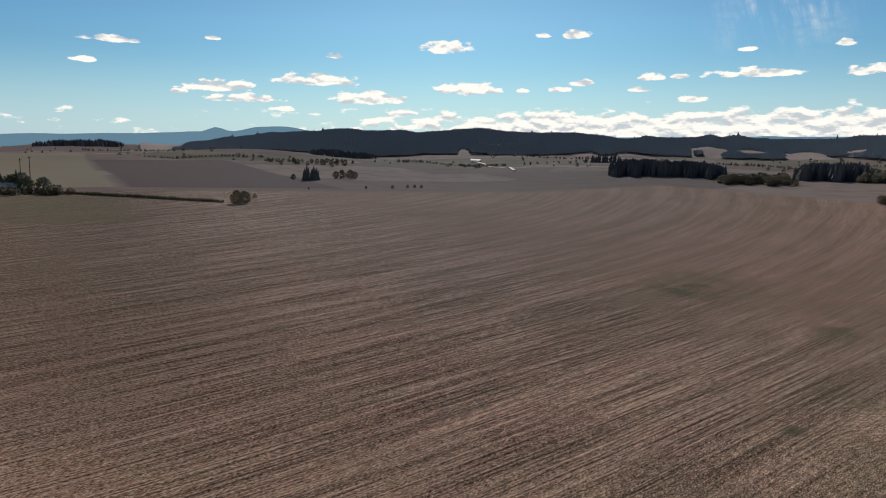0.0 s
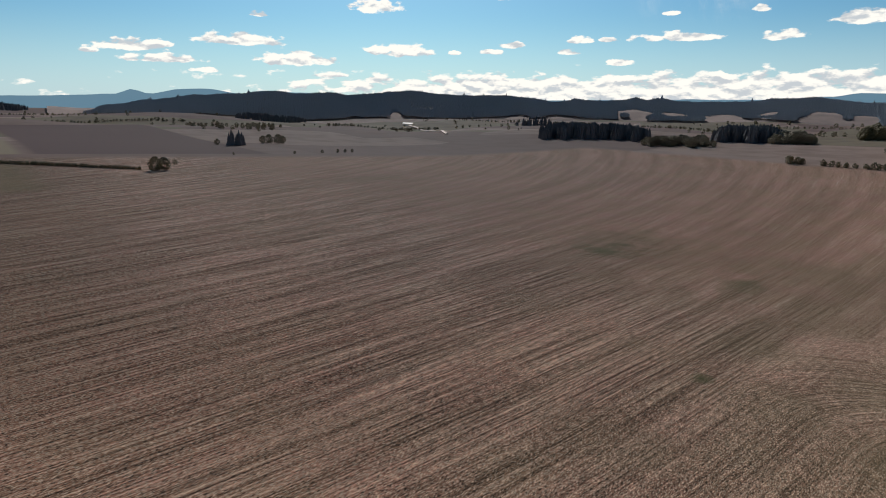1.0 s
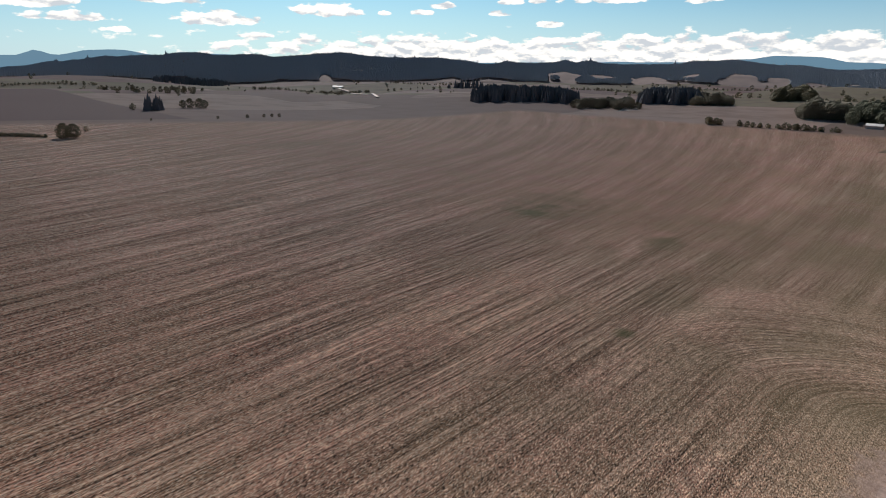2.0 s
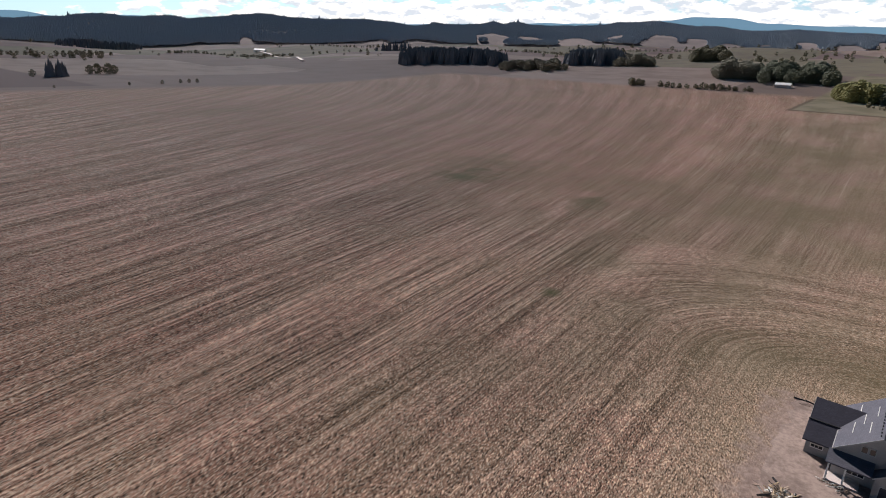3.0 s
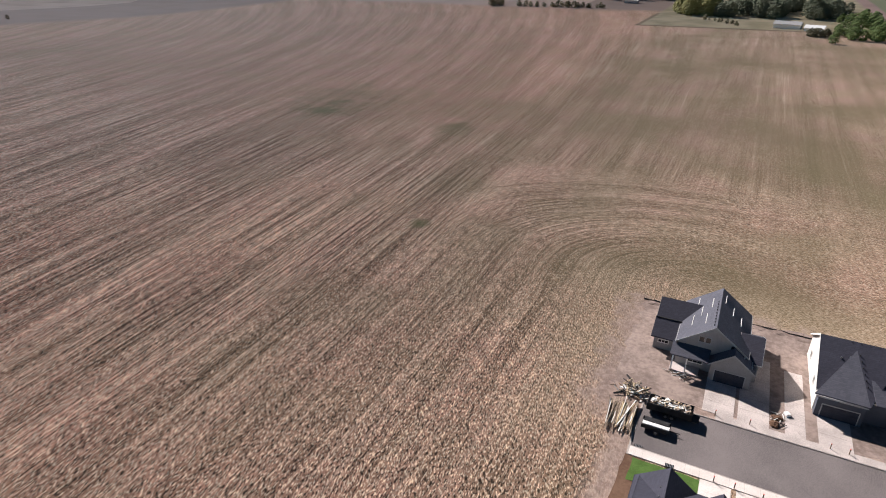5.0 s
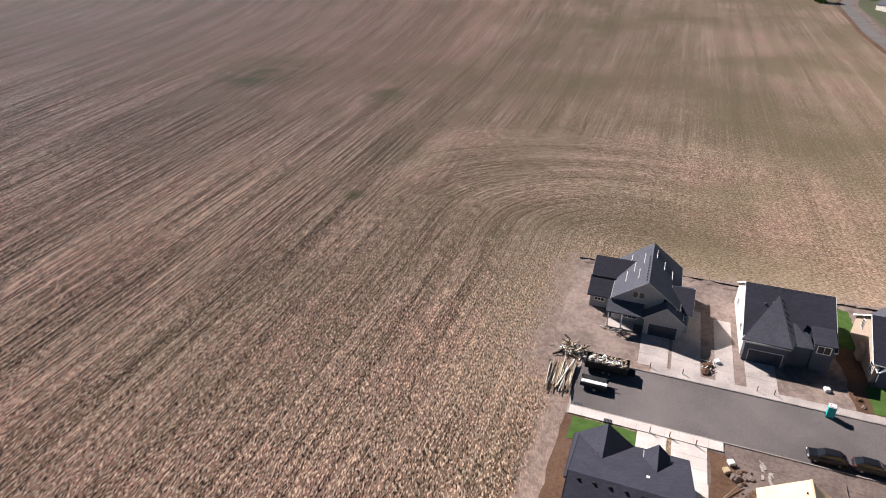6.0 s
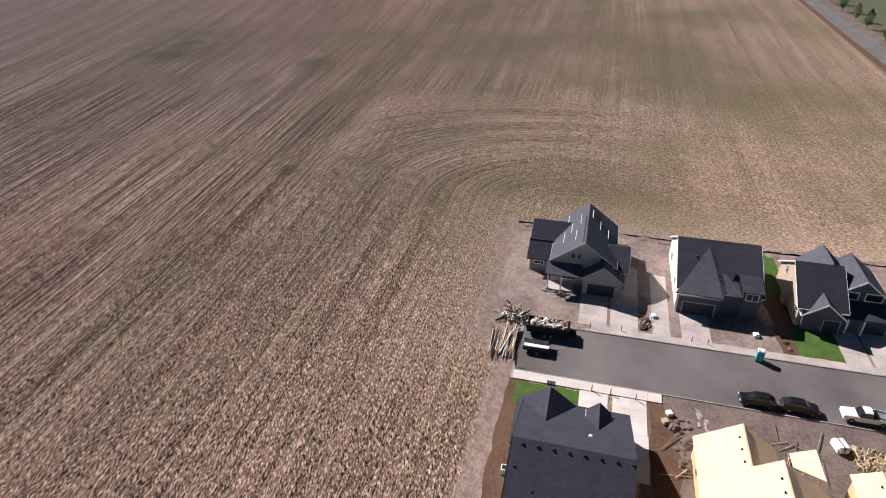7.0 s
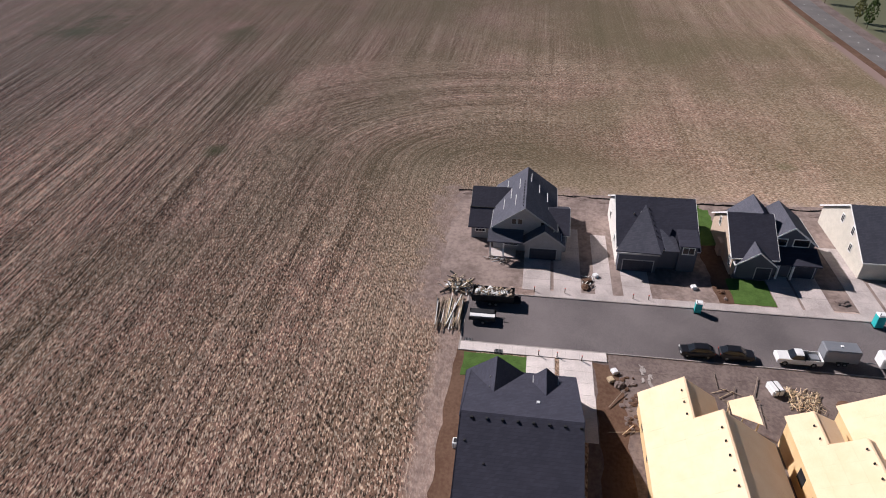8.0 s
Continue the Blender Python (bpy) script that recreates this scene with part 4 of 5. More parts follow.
def debris(parent, rnd, x0, x1, y0, y1, z, n, mats, long=(0.5, 1.6), name="scrap", tilt=25):
    for i in range(n):
        l, w = rnd.uniform(*long), rnd.uniform(.08, .35)
        m = pose(rnd.uniform(x0, x1), rnd.uniform(y0, y1), z + rnd.uniform(0, .35), rnd.uniform(-tilt, tilt), rnd.uniform(-tilt, tilt), rnd.uniform(0, 360))
        part(name, boxbm(-l / 2, l / 2, -w / 2, w / 2, -.03, .03, m=m), rnd.choice(mats), parent)


def dump_trailer():
    rnd = random.Random(11)
    c = thing("dump_trailer", "black open dump trailer heaped with pale building scrap", "trailer")
    x0, x1, y0, y1 = 90.9, 93.3, -5.9, 0.5
    part("floor", boxbm(x0, x1, y0, y1, .7, .8), "black", c)
    for a in ((x0, x0 + .08, y0, y1), (x1 - .08, x1, y0, y1), (x0, x1, y0, y0 + .08), (x0, x1, y1 - .08, y1)):
        part("side", boxbm(*a, .7, 1.9), "black", c)
    for i in range(6):
        y = y0 + .4 + i * 1.1
        part("stake", boxbm(x0 - .07, x0, y - .06, y + .06, .7, 1.9), "black", c)
    part("chassis", boxbm(x0 + .4, x1 - .4, y0 - 1.0, y1, .5, .7), "black", c)
    for x in (x0 - .05, x1 + .05):
        for y in (-3.2, -2.3):
            wheel(c, x, y, .38, .24)
    part("heap", boxbm(x0 + .12, x1 - .12, y0 + .12, y1 - .12, .8, 1.62, bev=.2), "old_wood", c)
    debris(c, rnd, x0 + .4, x1 - .4, y0 + .5, y1 - .5, 1.7, 120, ["trim", "old_wood", "lumber", "trim"], (.3, 1.1))


def flat_trailer():
    c = thing("utility_trailer", "dark open utility trailer with a pale plank side", "trailer")
    x0, x1, y0, y1 = 86.6, 88.7, -3.4, 0.5
    part("bed", boxbm(x0, x1, y0, y1, .55, .65), "black", c)
    for a in ((x1 - .06, x1, y0, y1), (x0, x0 + .06, y0, y1)):
        part("rail", boxbm(*a, .65, 1.1), "black", c)
    part("plank_side", boxbm(x0 + .25, x0 + .95, y0 + .1, y1 - .1, 1.05, 1.15), "trim", c, "pale plank side")
    part("box", boxbm(x0 + 1.0, x1 - .1, y0 + .2, y1 - .2, .65, 1.2, bev=.05), "black", c)
    part("drawbar", boxbm((x0 + x1) / 2 - .05, (x0 + x1) / 2 + .05, y0 - 1.4, y0, .45, .55), "black", c)
    for x in (x0 - .12, x1 + .12):
        wheel(c, x, -1.6, .36, .22)


def lumber_pile():
    rnd = random.Random(5)
    c = thing("lumber_pile", "heap of grey and pale boards at the end of the street", "lumber")
    for i in range(66):
        y = rnd.uniform(1.5, 5.6)
        l = rnd.uniform(4.2, 7.6)
        m = pose(88.2 + rnd.uniform(-.8, .8), y, .12 + rnd.uniform(0, .55), 0, rnd.uniform(-3, 3), rnd.gauss(0, 4) + 1.5 * (y - 3.5))
        w = rnd.uniform(.035, .085)
        part("board", boxbm(-l / 2, l / 2, -w, w, -.05, .05, m=m), rnd.choice(["lumber", "old_wood", "trim", "old_wood", "old_wood"]), c)
    c = thing("scrap_heap", "tangled heap of dark branches, boards and scrap", "debris")
    for i in range(150):
        r = abs(rnd.gauss(0, 1.2))
        a = rnd.uniform(0, 6.28)
        l = rnd.uniform(.6, 2.4)
        x, y = 95.0 + 1.2 * r * math.cos(a), 3.2 + 1.3 * r * math.sin(a)
        m = pose(x, y, max(.08, 1.1 - .4 * r) * rnd.uniform(.3, 1), rnd.uniform(-30, 30), rnd.uniform(-30, 30), rnd.uniform(0, 360))
        w = rnd.uniform(.03, .14)
        part("scrap", boxbm(-l / 2, l / 2, -w, w, -.04, .04, m=m), rnd.choice(["old_wood", "black", "old_wood", "trim", "lumber"]), c)


dump_trailer()
flat_trailer()
lumber_pile()


# ---- building site clutter ----
def mound(name, label, cx, cy, r, h, mat, seed, squash=1.0):
    bm = bmesh.new()
    bmesh.ops.create_icosphere(bm, subdivisions=3, radius=1.0)
    for v in bm.verts:
        n = noise.noise(v.co * 2.3 + Vector((seed, 0, 0))) * .35 + noise.noise(v.co * 6 + Vector((seed, 9, 0))) * .16
        v.co *= 1 + n
        v.co = Vector((cx + v.co.x * r, cy + v.co.y * r * squash, max(-.05, v.co.z * h)))
    return tagged(link(name, bm, mat), label, "soil")


rnd = random.Random(21)
spots = [(76.6, -20.3, .7, .6), (97.2, -16.9, .9, .5), (99.0, -17.3, .7, .4), (98.2, -55.0, .9, .4), (98.6, -37.6, .5, .3), (100.2, -37.3, .4, .3), (97.0, -37.9, .4, .3), (76.5, -47.5, 1.0, .5)]
spots += [(rnd.uniform(69, 79.5), -21.2 + rnd.uniform(-1.3, .9), rnd.uniform(.15, .42), rnd.uniform(.1, .26)) for i in range(40)]
for i, (cx, cy, r, h) in enumerate(spots):
    mound("soil_mound", "small heap of dug brown soil", cx, cy, r, h, "mud" if i % 3 else "grey_dirt", i * 3.1, rnd.uniform(.7, 1.3))
for i in range(9):
    gx, gy, gl = 76.8 + rnd.uniform(0, 3.2), -24.4 + rnd.uniform(-1.1, 1.1), rnd.uniform(.4, 1.5)
    structure("gravel_spill", ragged(gx, gx + gl, gy, gy + rnd.uniform(.15, .4), 0.06 + .006 * i, 0.12, 0.35, 31 + i), "kerb", "pale spilled gravel on the building lot", "gravel")


def small_box(name, label, category, x, y, w, l, h, mat, bev=.05, turn=0):
    c = thing(name, label, category, (x, y, 0), turn)
    part("body", boxbm(-w / 2, w / 2, -l / 2, l / 2, 0.02, h, bev=bev), mat, c)
    return c


w = small_box("material_bundle", "white wrapped bundle of building material on the dirt", "bundle", 78.3, -39.6, 1.9, 1.5, 1.0, "white_plastic", .15, 15)
part("strap", boxbm(-.96, .96, -.05, .05, .04, 1.03), "black", w)
a = small_box("air_conditioner", "white air conditioning unit beside the house wall", "air conditioner", 64.6, -.55, .9, .9, .9, "white_plastic", .04)
part("fan_grille", boxbm(-.32, .32, -.32, .32, .9, .93), "black", a)
for i in range(4):
    part("fin", boxbm(-.45, -.46, -.35 + .2 * i, -.28 + .2 * i, .1, .8), "steel", a)
for x, y, mt in ((79.0, -19.8, "white_plastic"), (77.4, -19.2, "lumber"), (100.4, -18.6, "white_plastic"), (99.2, -33.6, "white_plastic")):
    small_box("scrap_bundle", "small pale bundle lying on bare soil", "bundle", x, y, .9, .8, .5, mt, .08, rnd.uniform(0, 80))


def scatter_boards(label, n, x0, x1, y0, y1, seed, mats, long=(1.5, 4.0)):
    r = random.Random(seed)
    c = thing("board_pile", label, "lumber")
    for i in range(n):
        l, wd = r.uniform(*long), r.uniform(.02, .05)
        m = pose(r.uniform(x0, x1), r.uniform(y0, y1), .07 + r.uniform(0, .25), r.uniform(-4, 4), r.uniform(-4, 4), r.gauss(-35, 35))
        part("board", boxbm(-l / 2, l / 2, -wd, wd, -.03, .03, m=m), r.choice(mats), c)


scatter_boards("pale straw-coloured heap of offcut boards on the dirt", 210, 75.2, 78.8, -44.8, -40.9, 41, ["lumber", "lumber", "osb", "old_wood"], (.3, 1.3))
scatter_boards("loose boards dropped beside the framed house", 13, 73.5, 79.5, -37.5, -32.0, 42, ["lumber", "old_wood", "old_wood"], (2.0, 5.0))
scatter_boards("loose boards lying beside the dirt mounds", 4, 68.5, 74.5, -21.6, -19.4, 43, ["old_wood", "lumber"], (2.0, 5.0))
scatter_boards("tools and scrap boards under the porch frame", 18, 66.5, 69.5, -34.0, -32.4, 44, ["old_wood", "trim", "black"], (.5, 1.6))
scatter_boards("scrap lumber at the porch of the corner house", 24, 102.5, 104.2, -4.5, -0.8, 45, ["trim", "old_wood", "black"], (.5, 2.4))
scatter_boards("scrap lumber between two driveways", 14, 97, 100, -18.2, -16.4, 46, ["trim", "old_wood", "black"], (.4, 1.4))
# the porch frame of the sheathed house: a lit triangle of sheathing on posts
pf = thing("porch_frame", "raw sheathed porch roof on timber posts", "porch")
part("roof_sheet", slab([(72.4, -31.9, 3.6), (72.4, -34.3, 4.9), (68.0, -34.3, 4.9), (70.4, -31.9, 3.6)], .08), "osb", pf)
for x, y in ((72.2, -32.1), (72.2, -34.1), (68.6, -34.1)):
    part("post", boxbm(x - .07, x + .07, y - .07, y + .07, 0, 3.5 if y > -33 else 4.7), "lumber", pf)

# pavement stubs and drains
for x, y in ((80.9, -9.8), (80.9, -12.3), (80.6, -15.6), (95.2, -8.9), (95.3, -13.6), (95.2, -23.9), (95.2, -26.2), (95.2, -62)):
    c = thing("marker_post", "short grey utility post set in the pavement", "post", (x, y, 0), 0, "utility posts along the pavement")
    part("post", boxbm(-.06, .06, -.06, .06, 0, .95), "old_wood", c)
    part("cap", boxbm(-.08, .08, -.08, .08, .95, 1.0), "red", c)
for x, y in ((82.9, 0.1), (80.95, -4.3)):
    c = thing("drain_grate", "dark iron drain grate at the kerb", "drain", (x, y, 0.035), 0)
    part("frame", boxbm(-.35, .35, -.55, .55, 0, .03 if x > 82 else .16), "black", c)
    for i in range(5):
        part("bar", boxbm(-.3, .3, -.45 + .2 * i, -.37 + .2 * i, .03 if x > 82 else .16, .05 if x > 82 else .18), "steel", c)


def silt_fence():
    """Black fabric on stakes along the back of the lots, with turned soil in front."""
    f = thing("silt_fence", "low black silt fence on stakes behind the lots", "fence")
    r = random.Random(8)
    pts = [(127.0 + r.uniform(-.25, .25) - .018 * i, 7.0 - 1.9 * i) for i in range(58)]
    for i, (x, y) in enumerate(pts):
        part("stake", boxbm(x - .03, x + .03, y - .03, y + .03, 0, .6), "old_wood", f)
        if i + 1 < len(pts):
            x2, y2 = pts[i + 1]
            part("fabric", prism([(x, y, 0), (x2, y2, 0), (x2, y2, r.uniform(.12, .38)), (x, y, r.uniform(.12, .38))], (.02, 0, 0)), "black", f)
    for i in range(26):
        x, y = pts[(i * 2 + 1) % 57]
        mound("soil_mound", "low ridge of turned brown soil behind the lots", x - r.uniform(.6, 1.4), y, r.uniform(.5, 1.1), r.uniform(.12, .3), "dirt", i * 1.7, r.uniform(.8, 1.8))


silt_fence()


# ---- far landscape ----
def level(x, y):
    """Height of the eye's own horizon over a place."""
    return 60 + 0.0459 * (0.929 * x - 0.370 * y)


def polar(az, r):
    return r * math.cos(radians(az)), r * math.sin(radians(az))


def profile(table, a):
    for (a0, v0), (a1, v1) in zip(table, table[1:]):
        if a1 <= a <= a0:
            k = (a0 - a) / (a0 - a1)
            k = k * k * (3 - 2 * k)
            return v0 + (v1 - v0) * k
    return table[0][1] if a > table[0][0] else table[-1][1]


FOREST = [(84, -1.2), (79, -.4), (76.8, 0), (75.5, .16), (73.3, .4), (69.9, .58), (68.2, .75), (66.4, .8), (64.8, .64), (61.9, .76), (60.3, .55), (57.4, .72), (56.8, .9), (54.3, .97), (51.5, .68), (48.7, .6), (46.3, .62), (43.4, .36), (41.8, .12), (40.6, .16), (39.8, .4), (38.8, .2), (37.5, .18), (35.8, .3), (34.5, .48), (33.7, .3), (32.8, .46), (31.1, .22), (28, .16), (25.5, .2), (23.7, .45), (21.1, .58), (19.7, .42), (17, .16), (13.6, -.12), (10.4, -.1), (6.1, -.28), (1.7, -.48), (-14, -.6)]
MOUNT = [(112, .1), (96, .12), (90, .25), (86, .34), (82, .42), (79.3, .55), (78.1, .95), (76.8, .6), (74.5, 1.0), (72.5, 1.05), (69.5, .7), (67.5, .95), (64.5, .8), (60, .45), (44, .3), (34, .4), (30, .45), (24, .5), (20, .75), (17.8, 1.0), (15, .9), (12.5, .5), (8, .3), (2, .25), (-8, .2), (-30, .1)]


def ridge(name, table, spans, mat, label, rough_, az0, az1):
    """A range of hills: rows of heights at several distances along headings az0 to az1."""
    bm = bmesh.new()
    rows_ = []
    n = 260
    for k in range(n + 1):
        a = az0 + (az1 - az0) * k / n
        top = profile(table, a)
        col = []
        for r, f in spans:
            x, y = polar(a, r)
            e = noise.fractal(Vector((a * .35, r * .002, 1.0)), 1.0, 2.0, 4) * rough_
            base = terrain(x, y) - 4 + (14 if 2700 < r < 3700 and f > 0 else 0)
            crest = level(x, y) + r * math.tan(radians(top + e * .25))
            col.append(bm.verts.new((x, y, base + max(0, crest - base) * f)))
        rows_.append(col)
    for p, q in zip(rows_, rows_[1:]):
        for i in range(len(p) - 1):
            bm.faces.new((p[i], q[i], q[i + 1], p[i + 1]))
    return structure(name, bm, mat, label, "hills")


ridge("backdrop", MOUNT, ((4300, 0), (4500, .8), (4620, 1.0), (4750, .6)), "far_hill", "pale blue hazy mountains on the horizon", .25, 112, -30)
WOOD_SPANS = ((2750, 0.0), (2950, .25), (3150, .55), (3350, .85), (3480, 1.0), (3650, .8), (3900, .3))
ridge("hills", FOREST, WOOD_SPANS, "hill", "tan pastures on the slopes of the far ridge", .35, 84, -14)


def span_at(r):
    for (r0, f0), (r1, f1) in zip(WOOD_SPANS, WOOD_SPANS[1:]):
        if r0 <= r <= r1:
            return f0 + (f1 - f0) * (r - r0) / (r1 - r0)
    return 0.0


def cones(name, label, places, mat, seed, category="forest", tiers=((.02, .72, .25), (.4, 1.0, .16))):
    """Very many conifers in one mesh: two stacked ragged tiers each."""
    r = random.Random(seed)
    vs, fs = [], []
    for x, y, z, h in places:
        n = 5
        a0 = r.uniform(0, 6)
        for lo, hi, w in tiers:
            b = len(vs)
            for i in range(n):
                q = w * h * r.uniform(.7, 1.2)
                vs.append((x + q * math.cos(a0 + i * 6.283 / n), y + q * math.sin(a0 + i * 6.283 / n), z + lo * h))
            vs.append((x + r.uniform(-.02, .02) * h, y, z + hi * h))
            fs += [(b + i, b + (i + 1) % n, b + n) for i in range(n)]
    me = bpy.data.meshes.new(name)
    me.from_pydata(vs, [], fs)
    me.materials.append(MAT[mat])
    return tagged(new(name, me), label, category, kind="stuff")


def ridge_places(n, seed):
    r = random.Random(seed)
    out = []
    while len(out) < n:
        a = r.uniform(-13.5, 83)
        d = r.uniform(2750, 3560)
        x, y = polar(a, d)
        base = terrain(x, y) + 9
        e = noise.fractal(Vector((a * .35, d * .002, 1.0)), 1.0, 2.0, 4) * .35
        crest = level(x, y) + d * math.tan(radians(profile(FOREST, a) + e * .25))
        f = span_at(d)
        # the woods leave clearings on the lower slopes, larger to the east
        clear = (.02 if a > 36 else .20) + (.22 if a > 36 else .42) * noise.noise(Vector((a * .42, d * .0045, 8.0)))
        if f < clear or crest - base < 8:
            continue
        out.append((x, y, base + (crest - base) * f - 2, r.uniform(8, 14)))
    for i in range(1700):
        a = r.uniform(-13, 79)
        x, y = polar(a, 3470 + r.uniform(-20, 20))
        tall = max(0.0, noise.noise(Vector((a * 2.3, 5.0, 0))) + .15)
        out.append((x, y, level(x, y) + 3470 * math.tan(radians(profile(FOREST, a))) - 14, r.uniform(14, 20) + 30 * tall * r.random()))
    return out


cones("ridge_forest", "dark conifer forest covering the far ridge", ridge_places(110000, 3), "hazed_ridge_conifer", 4, "forest", ((.0, 1.0, .36),))


def clumps(places, seed, name, label, mat, category="trees", per=16, kind="stuff"):
    """Round-headed trees or bushes: many small leaf clumps each, over a thin stem."""
    r = random.Random(seed)
    per *= 3
    vs, fs = [], []
    for x, y, z, h in places:
        for k in range(per):
            t = r.random()
            cz = z + h * (.04 + .86 * t)
            rad = h * .42 * math.sqrt(max(.12, 1 - (1.9 * t - .85) ** 2)) * r.uniform(.35, 1.1)
            a = r.uniform(0, 6.283)
            cx, cy = x + rad * math.cos(a), y + rad * math.sin(a)
            q = h * .50 / per ** .40 * r.uniform(.6, 1.3)
            b = len(vs)
            for dx, dy, dz in ((1, 1, 1), (1, -1, -1), (-1, 1, -1), (-1, -1, 1)):
                vs.append((cx + q * (dx + r.uniform(-.7, .7)) * .7, cy + q * (dy + r.uniform(-.7, .7)) * .7, cz + q * (dz + r.uniform(-.7, .7)) * .6))
            fs += [(b, b + 1, b + 2), (b, b + 3, b + 1), (b, b + 2, b + 3), (b + 1, b + 3, b + 2)]
        b = len(vs)
        w = h * .025
        vs += [(x - w, y - w, z - .5), (x + w, y - w, z - .5), (x, y + w, z - .5), (x, y, z + h * .6)]
        fs += [(b, b + 1, b + 3), (b + 1, b + 2, b + 3), (b + 2, b, b + 3)]
    me = bpy.data.meshes.new(name)
    me.from_pydata(vs, [], fs)
    me.materials.append(MAT[mat])
    ob = tagged(new(name, me), label, category)
    return tagged(ob, kind=kind) if kind else ob


def block(a0, a1, r0, r1, n, h0, h1, seed):
    """Places of trees in a patch; they are lower and sparser towards its ends."""
    r = random.Random(seed)
    out = []
    lo, hi = min(a0, a1), max(a0, a1)
    for i in range(n):
        a = r.uniform(lo, hi)
        edge = min(1.0, min(a - lo, hi - a) / (0.2 * (hi - lo)) + .1)
        d = r0 + (r1 - r0) * r.random() + 40 * noise.noise(Vector((a * 1.3, seed, 0)))
        x, y = polar(a, d)
        out.append((x, y, terrain(x, y), r.uniform(h0, h1) * (.5 + .5 * edge) * (1 + .22 * noise.noise(Vector((a * 2.1, seed, 4))))))
    return out


def line(x0, y0, x1, y1, n, h0, h1, seed, wob=4.0):
    r = random.Random(seed)
    out = []
    for i in range(n):
        k = (i + r.uniform(-.3, .3)) / max(1, n - 1)
        x, y = x0 + (x1 - x0) * k + r.uniform(-wob, wob), y0 + (y1 - y0) * k + r.uniform(-wob, wob)
        out.append((x, y, terrain(x, y), r.uniform(h0, h1)))
    return out


cones("conifer_stand", "dense dark conifer plantation beyond the field", block(42.6, 33.0, 1225, 1420, 2600, 20, 28, 1), "conifer", 11, "woods", ((.0, .8, .25), (.4, 1.0, .17)))
cones("conifer_stand", "dark conifer wood beside the paddocks", block(28.0, 22.6, 1240, 1420, 1700, 20, 30, 2), "conifer", 12, "woods", ((.0, .8, .25), (.4, 1.0, .17)))
clumps(block(33.6, 27.6, 1110, 1170, 80, 10, 19, 3), 13, "tree_belt", "grey-green deciduous belt at the end of the plantation", "grey_leaf", "woods", 110)
clumps(block(23.6, 20.4, 1215, 1290, 60, 14, 25, 4), 14, "tree_belt", "grey-green mixed wood beside the conifers", "grey_leaf", "woods", 110)
clumps(block(17.6, 14.6, 1400, 1470, 40, 24, 32, 5), 15, "tree_belt", "dark round-headed wood in the valley", "leaf", "woods", 60)
clumps(block(15.6, 12.2, 1000, 1060, 42, 18, 27, 6), 16, "tree_belt", "grey-green trees along the valley lane", "grey_leaf", "woods", 130)
clumps(block(12.6, 6.6, 980, 1080, 70, 18, 27, 7), 17, "tree_belt", "dark green trees round the valley farm", "dull_leaf", "woods", 130)
clumps(block(6.6, 3.6, 795, 850, 30, 17, 25, 8), 18, "tree_belt", "yellow-green autumn trees beside the field", "yellow_leaf", "woods", 130)
clumps(block(3.8, -5.5, 790, 900, 80, 15, 24, 9), 19, "tree_belt", "dark green trees behind the farm buildings", "dull_leaf", "woods", 130)
clumps(block(-5.0, -13.0, 600, 800, 60, 8, 16, 10), 20, "tree_belt", "green garden trees beyond the lane", "green_leaf", "woods", 80)
cones("conifer_stand", "dark blue-green conifer wood beyond the farm", block(3.2, -5.5, 1360, 1500, 1300, 15, 22, 19), "conifer", 28, "woods", ((.0, .8, .25), (.4, 1.0, .17)))
cones("conifer_stand", "dark conifers scattered on the valley floor", block(44.8, 41.6, 1890, 1930, 34, 20, 30, 11), "conifer", 21, "woods")
cones("conifer_stand", "dark strip of woodland far across the plain", block(91.5, 85.2, 3050, 3200, 420, 20, 30, 12), "conifer", 22, "woods")
cones("conifer_stand", "dark wooded spur at the foot of the ridge", block(70, 64, 2300, 2600, 380, 16, 26, 13), "conifer", 23, "woods")
clumps(block(74, 66, 1250, 1500, 44, 7, 14, 14), 24, "tree_belt", "grey scattered trees between far fields", "leaf", "woods", 18)
clumps(block(92, 60, 1700, 3000, 60, 6, 11, 15), 25, "hedgerow", "dark hedges and scattered trees on the plain", "leaf", "woods", 10)
clumps(block(58, 44, 1450, 2500, 36, 6, 13, 16), 26, "hedgerow", "dark hedges and scattered trees in the valley", "leaf", "woods", 10)
clumps(block(30, 2, 1500, 2700, 120, 8, 18, 17), 27, "hedgerow", "dark woods scattered over the far valley", "leaf", "woods", 12)
for i, (a0, a1, r0) in enumerate(((62, 52, 1800), (50, 38, 2300), (34, 24, 2000), (84, 74, 1900), (88, 78, 2500), (24, 10, 2400))):
    x0, y0 = polar(a0, r0)
    x1, y1 = polar(a1, r0 * 1.05)
    clumps(line(x0, y0, x1, y1, 70, 4, 10, 60 + i, 8), 80 + i, "hedgerow", "dark hedge line between distant fields", "leaf", "hedge", 10)
# hedges and bushes round the near field
clumps(line(-5, 640, 122, 552, 240, 1.8, 3.4, 30, 1.5), 31, "hedge", "low dark hedge along a ditch", "leaf", "hedge", 12)
clumps(line(-60, 640, 10, 625, 40, 4, 9, 32, 8), 33, "hedge", "mixed dark shrubs round the farmstead", "leaf", "hedge", 16)
clumps(line(826, 331, 827.5, 318, 5, 6, 11, 34, 4), 34, "hedge", "pair of dark bushes at the field edge", "leaf", "hedge", 60)
clumps(line(829, 292, 838, 186, 34, 4, 9, 34, 5), 35, "hedge", "row of dark bushes along the field edge", "leaf", "hedge", 26)
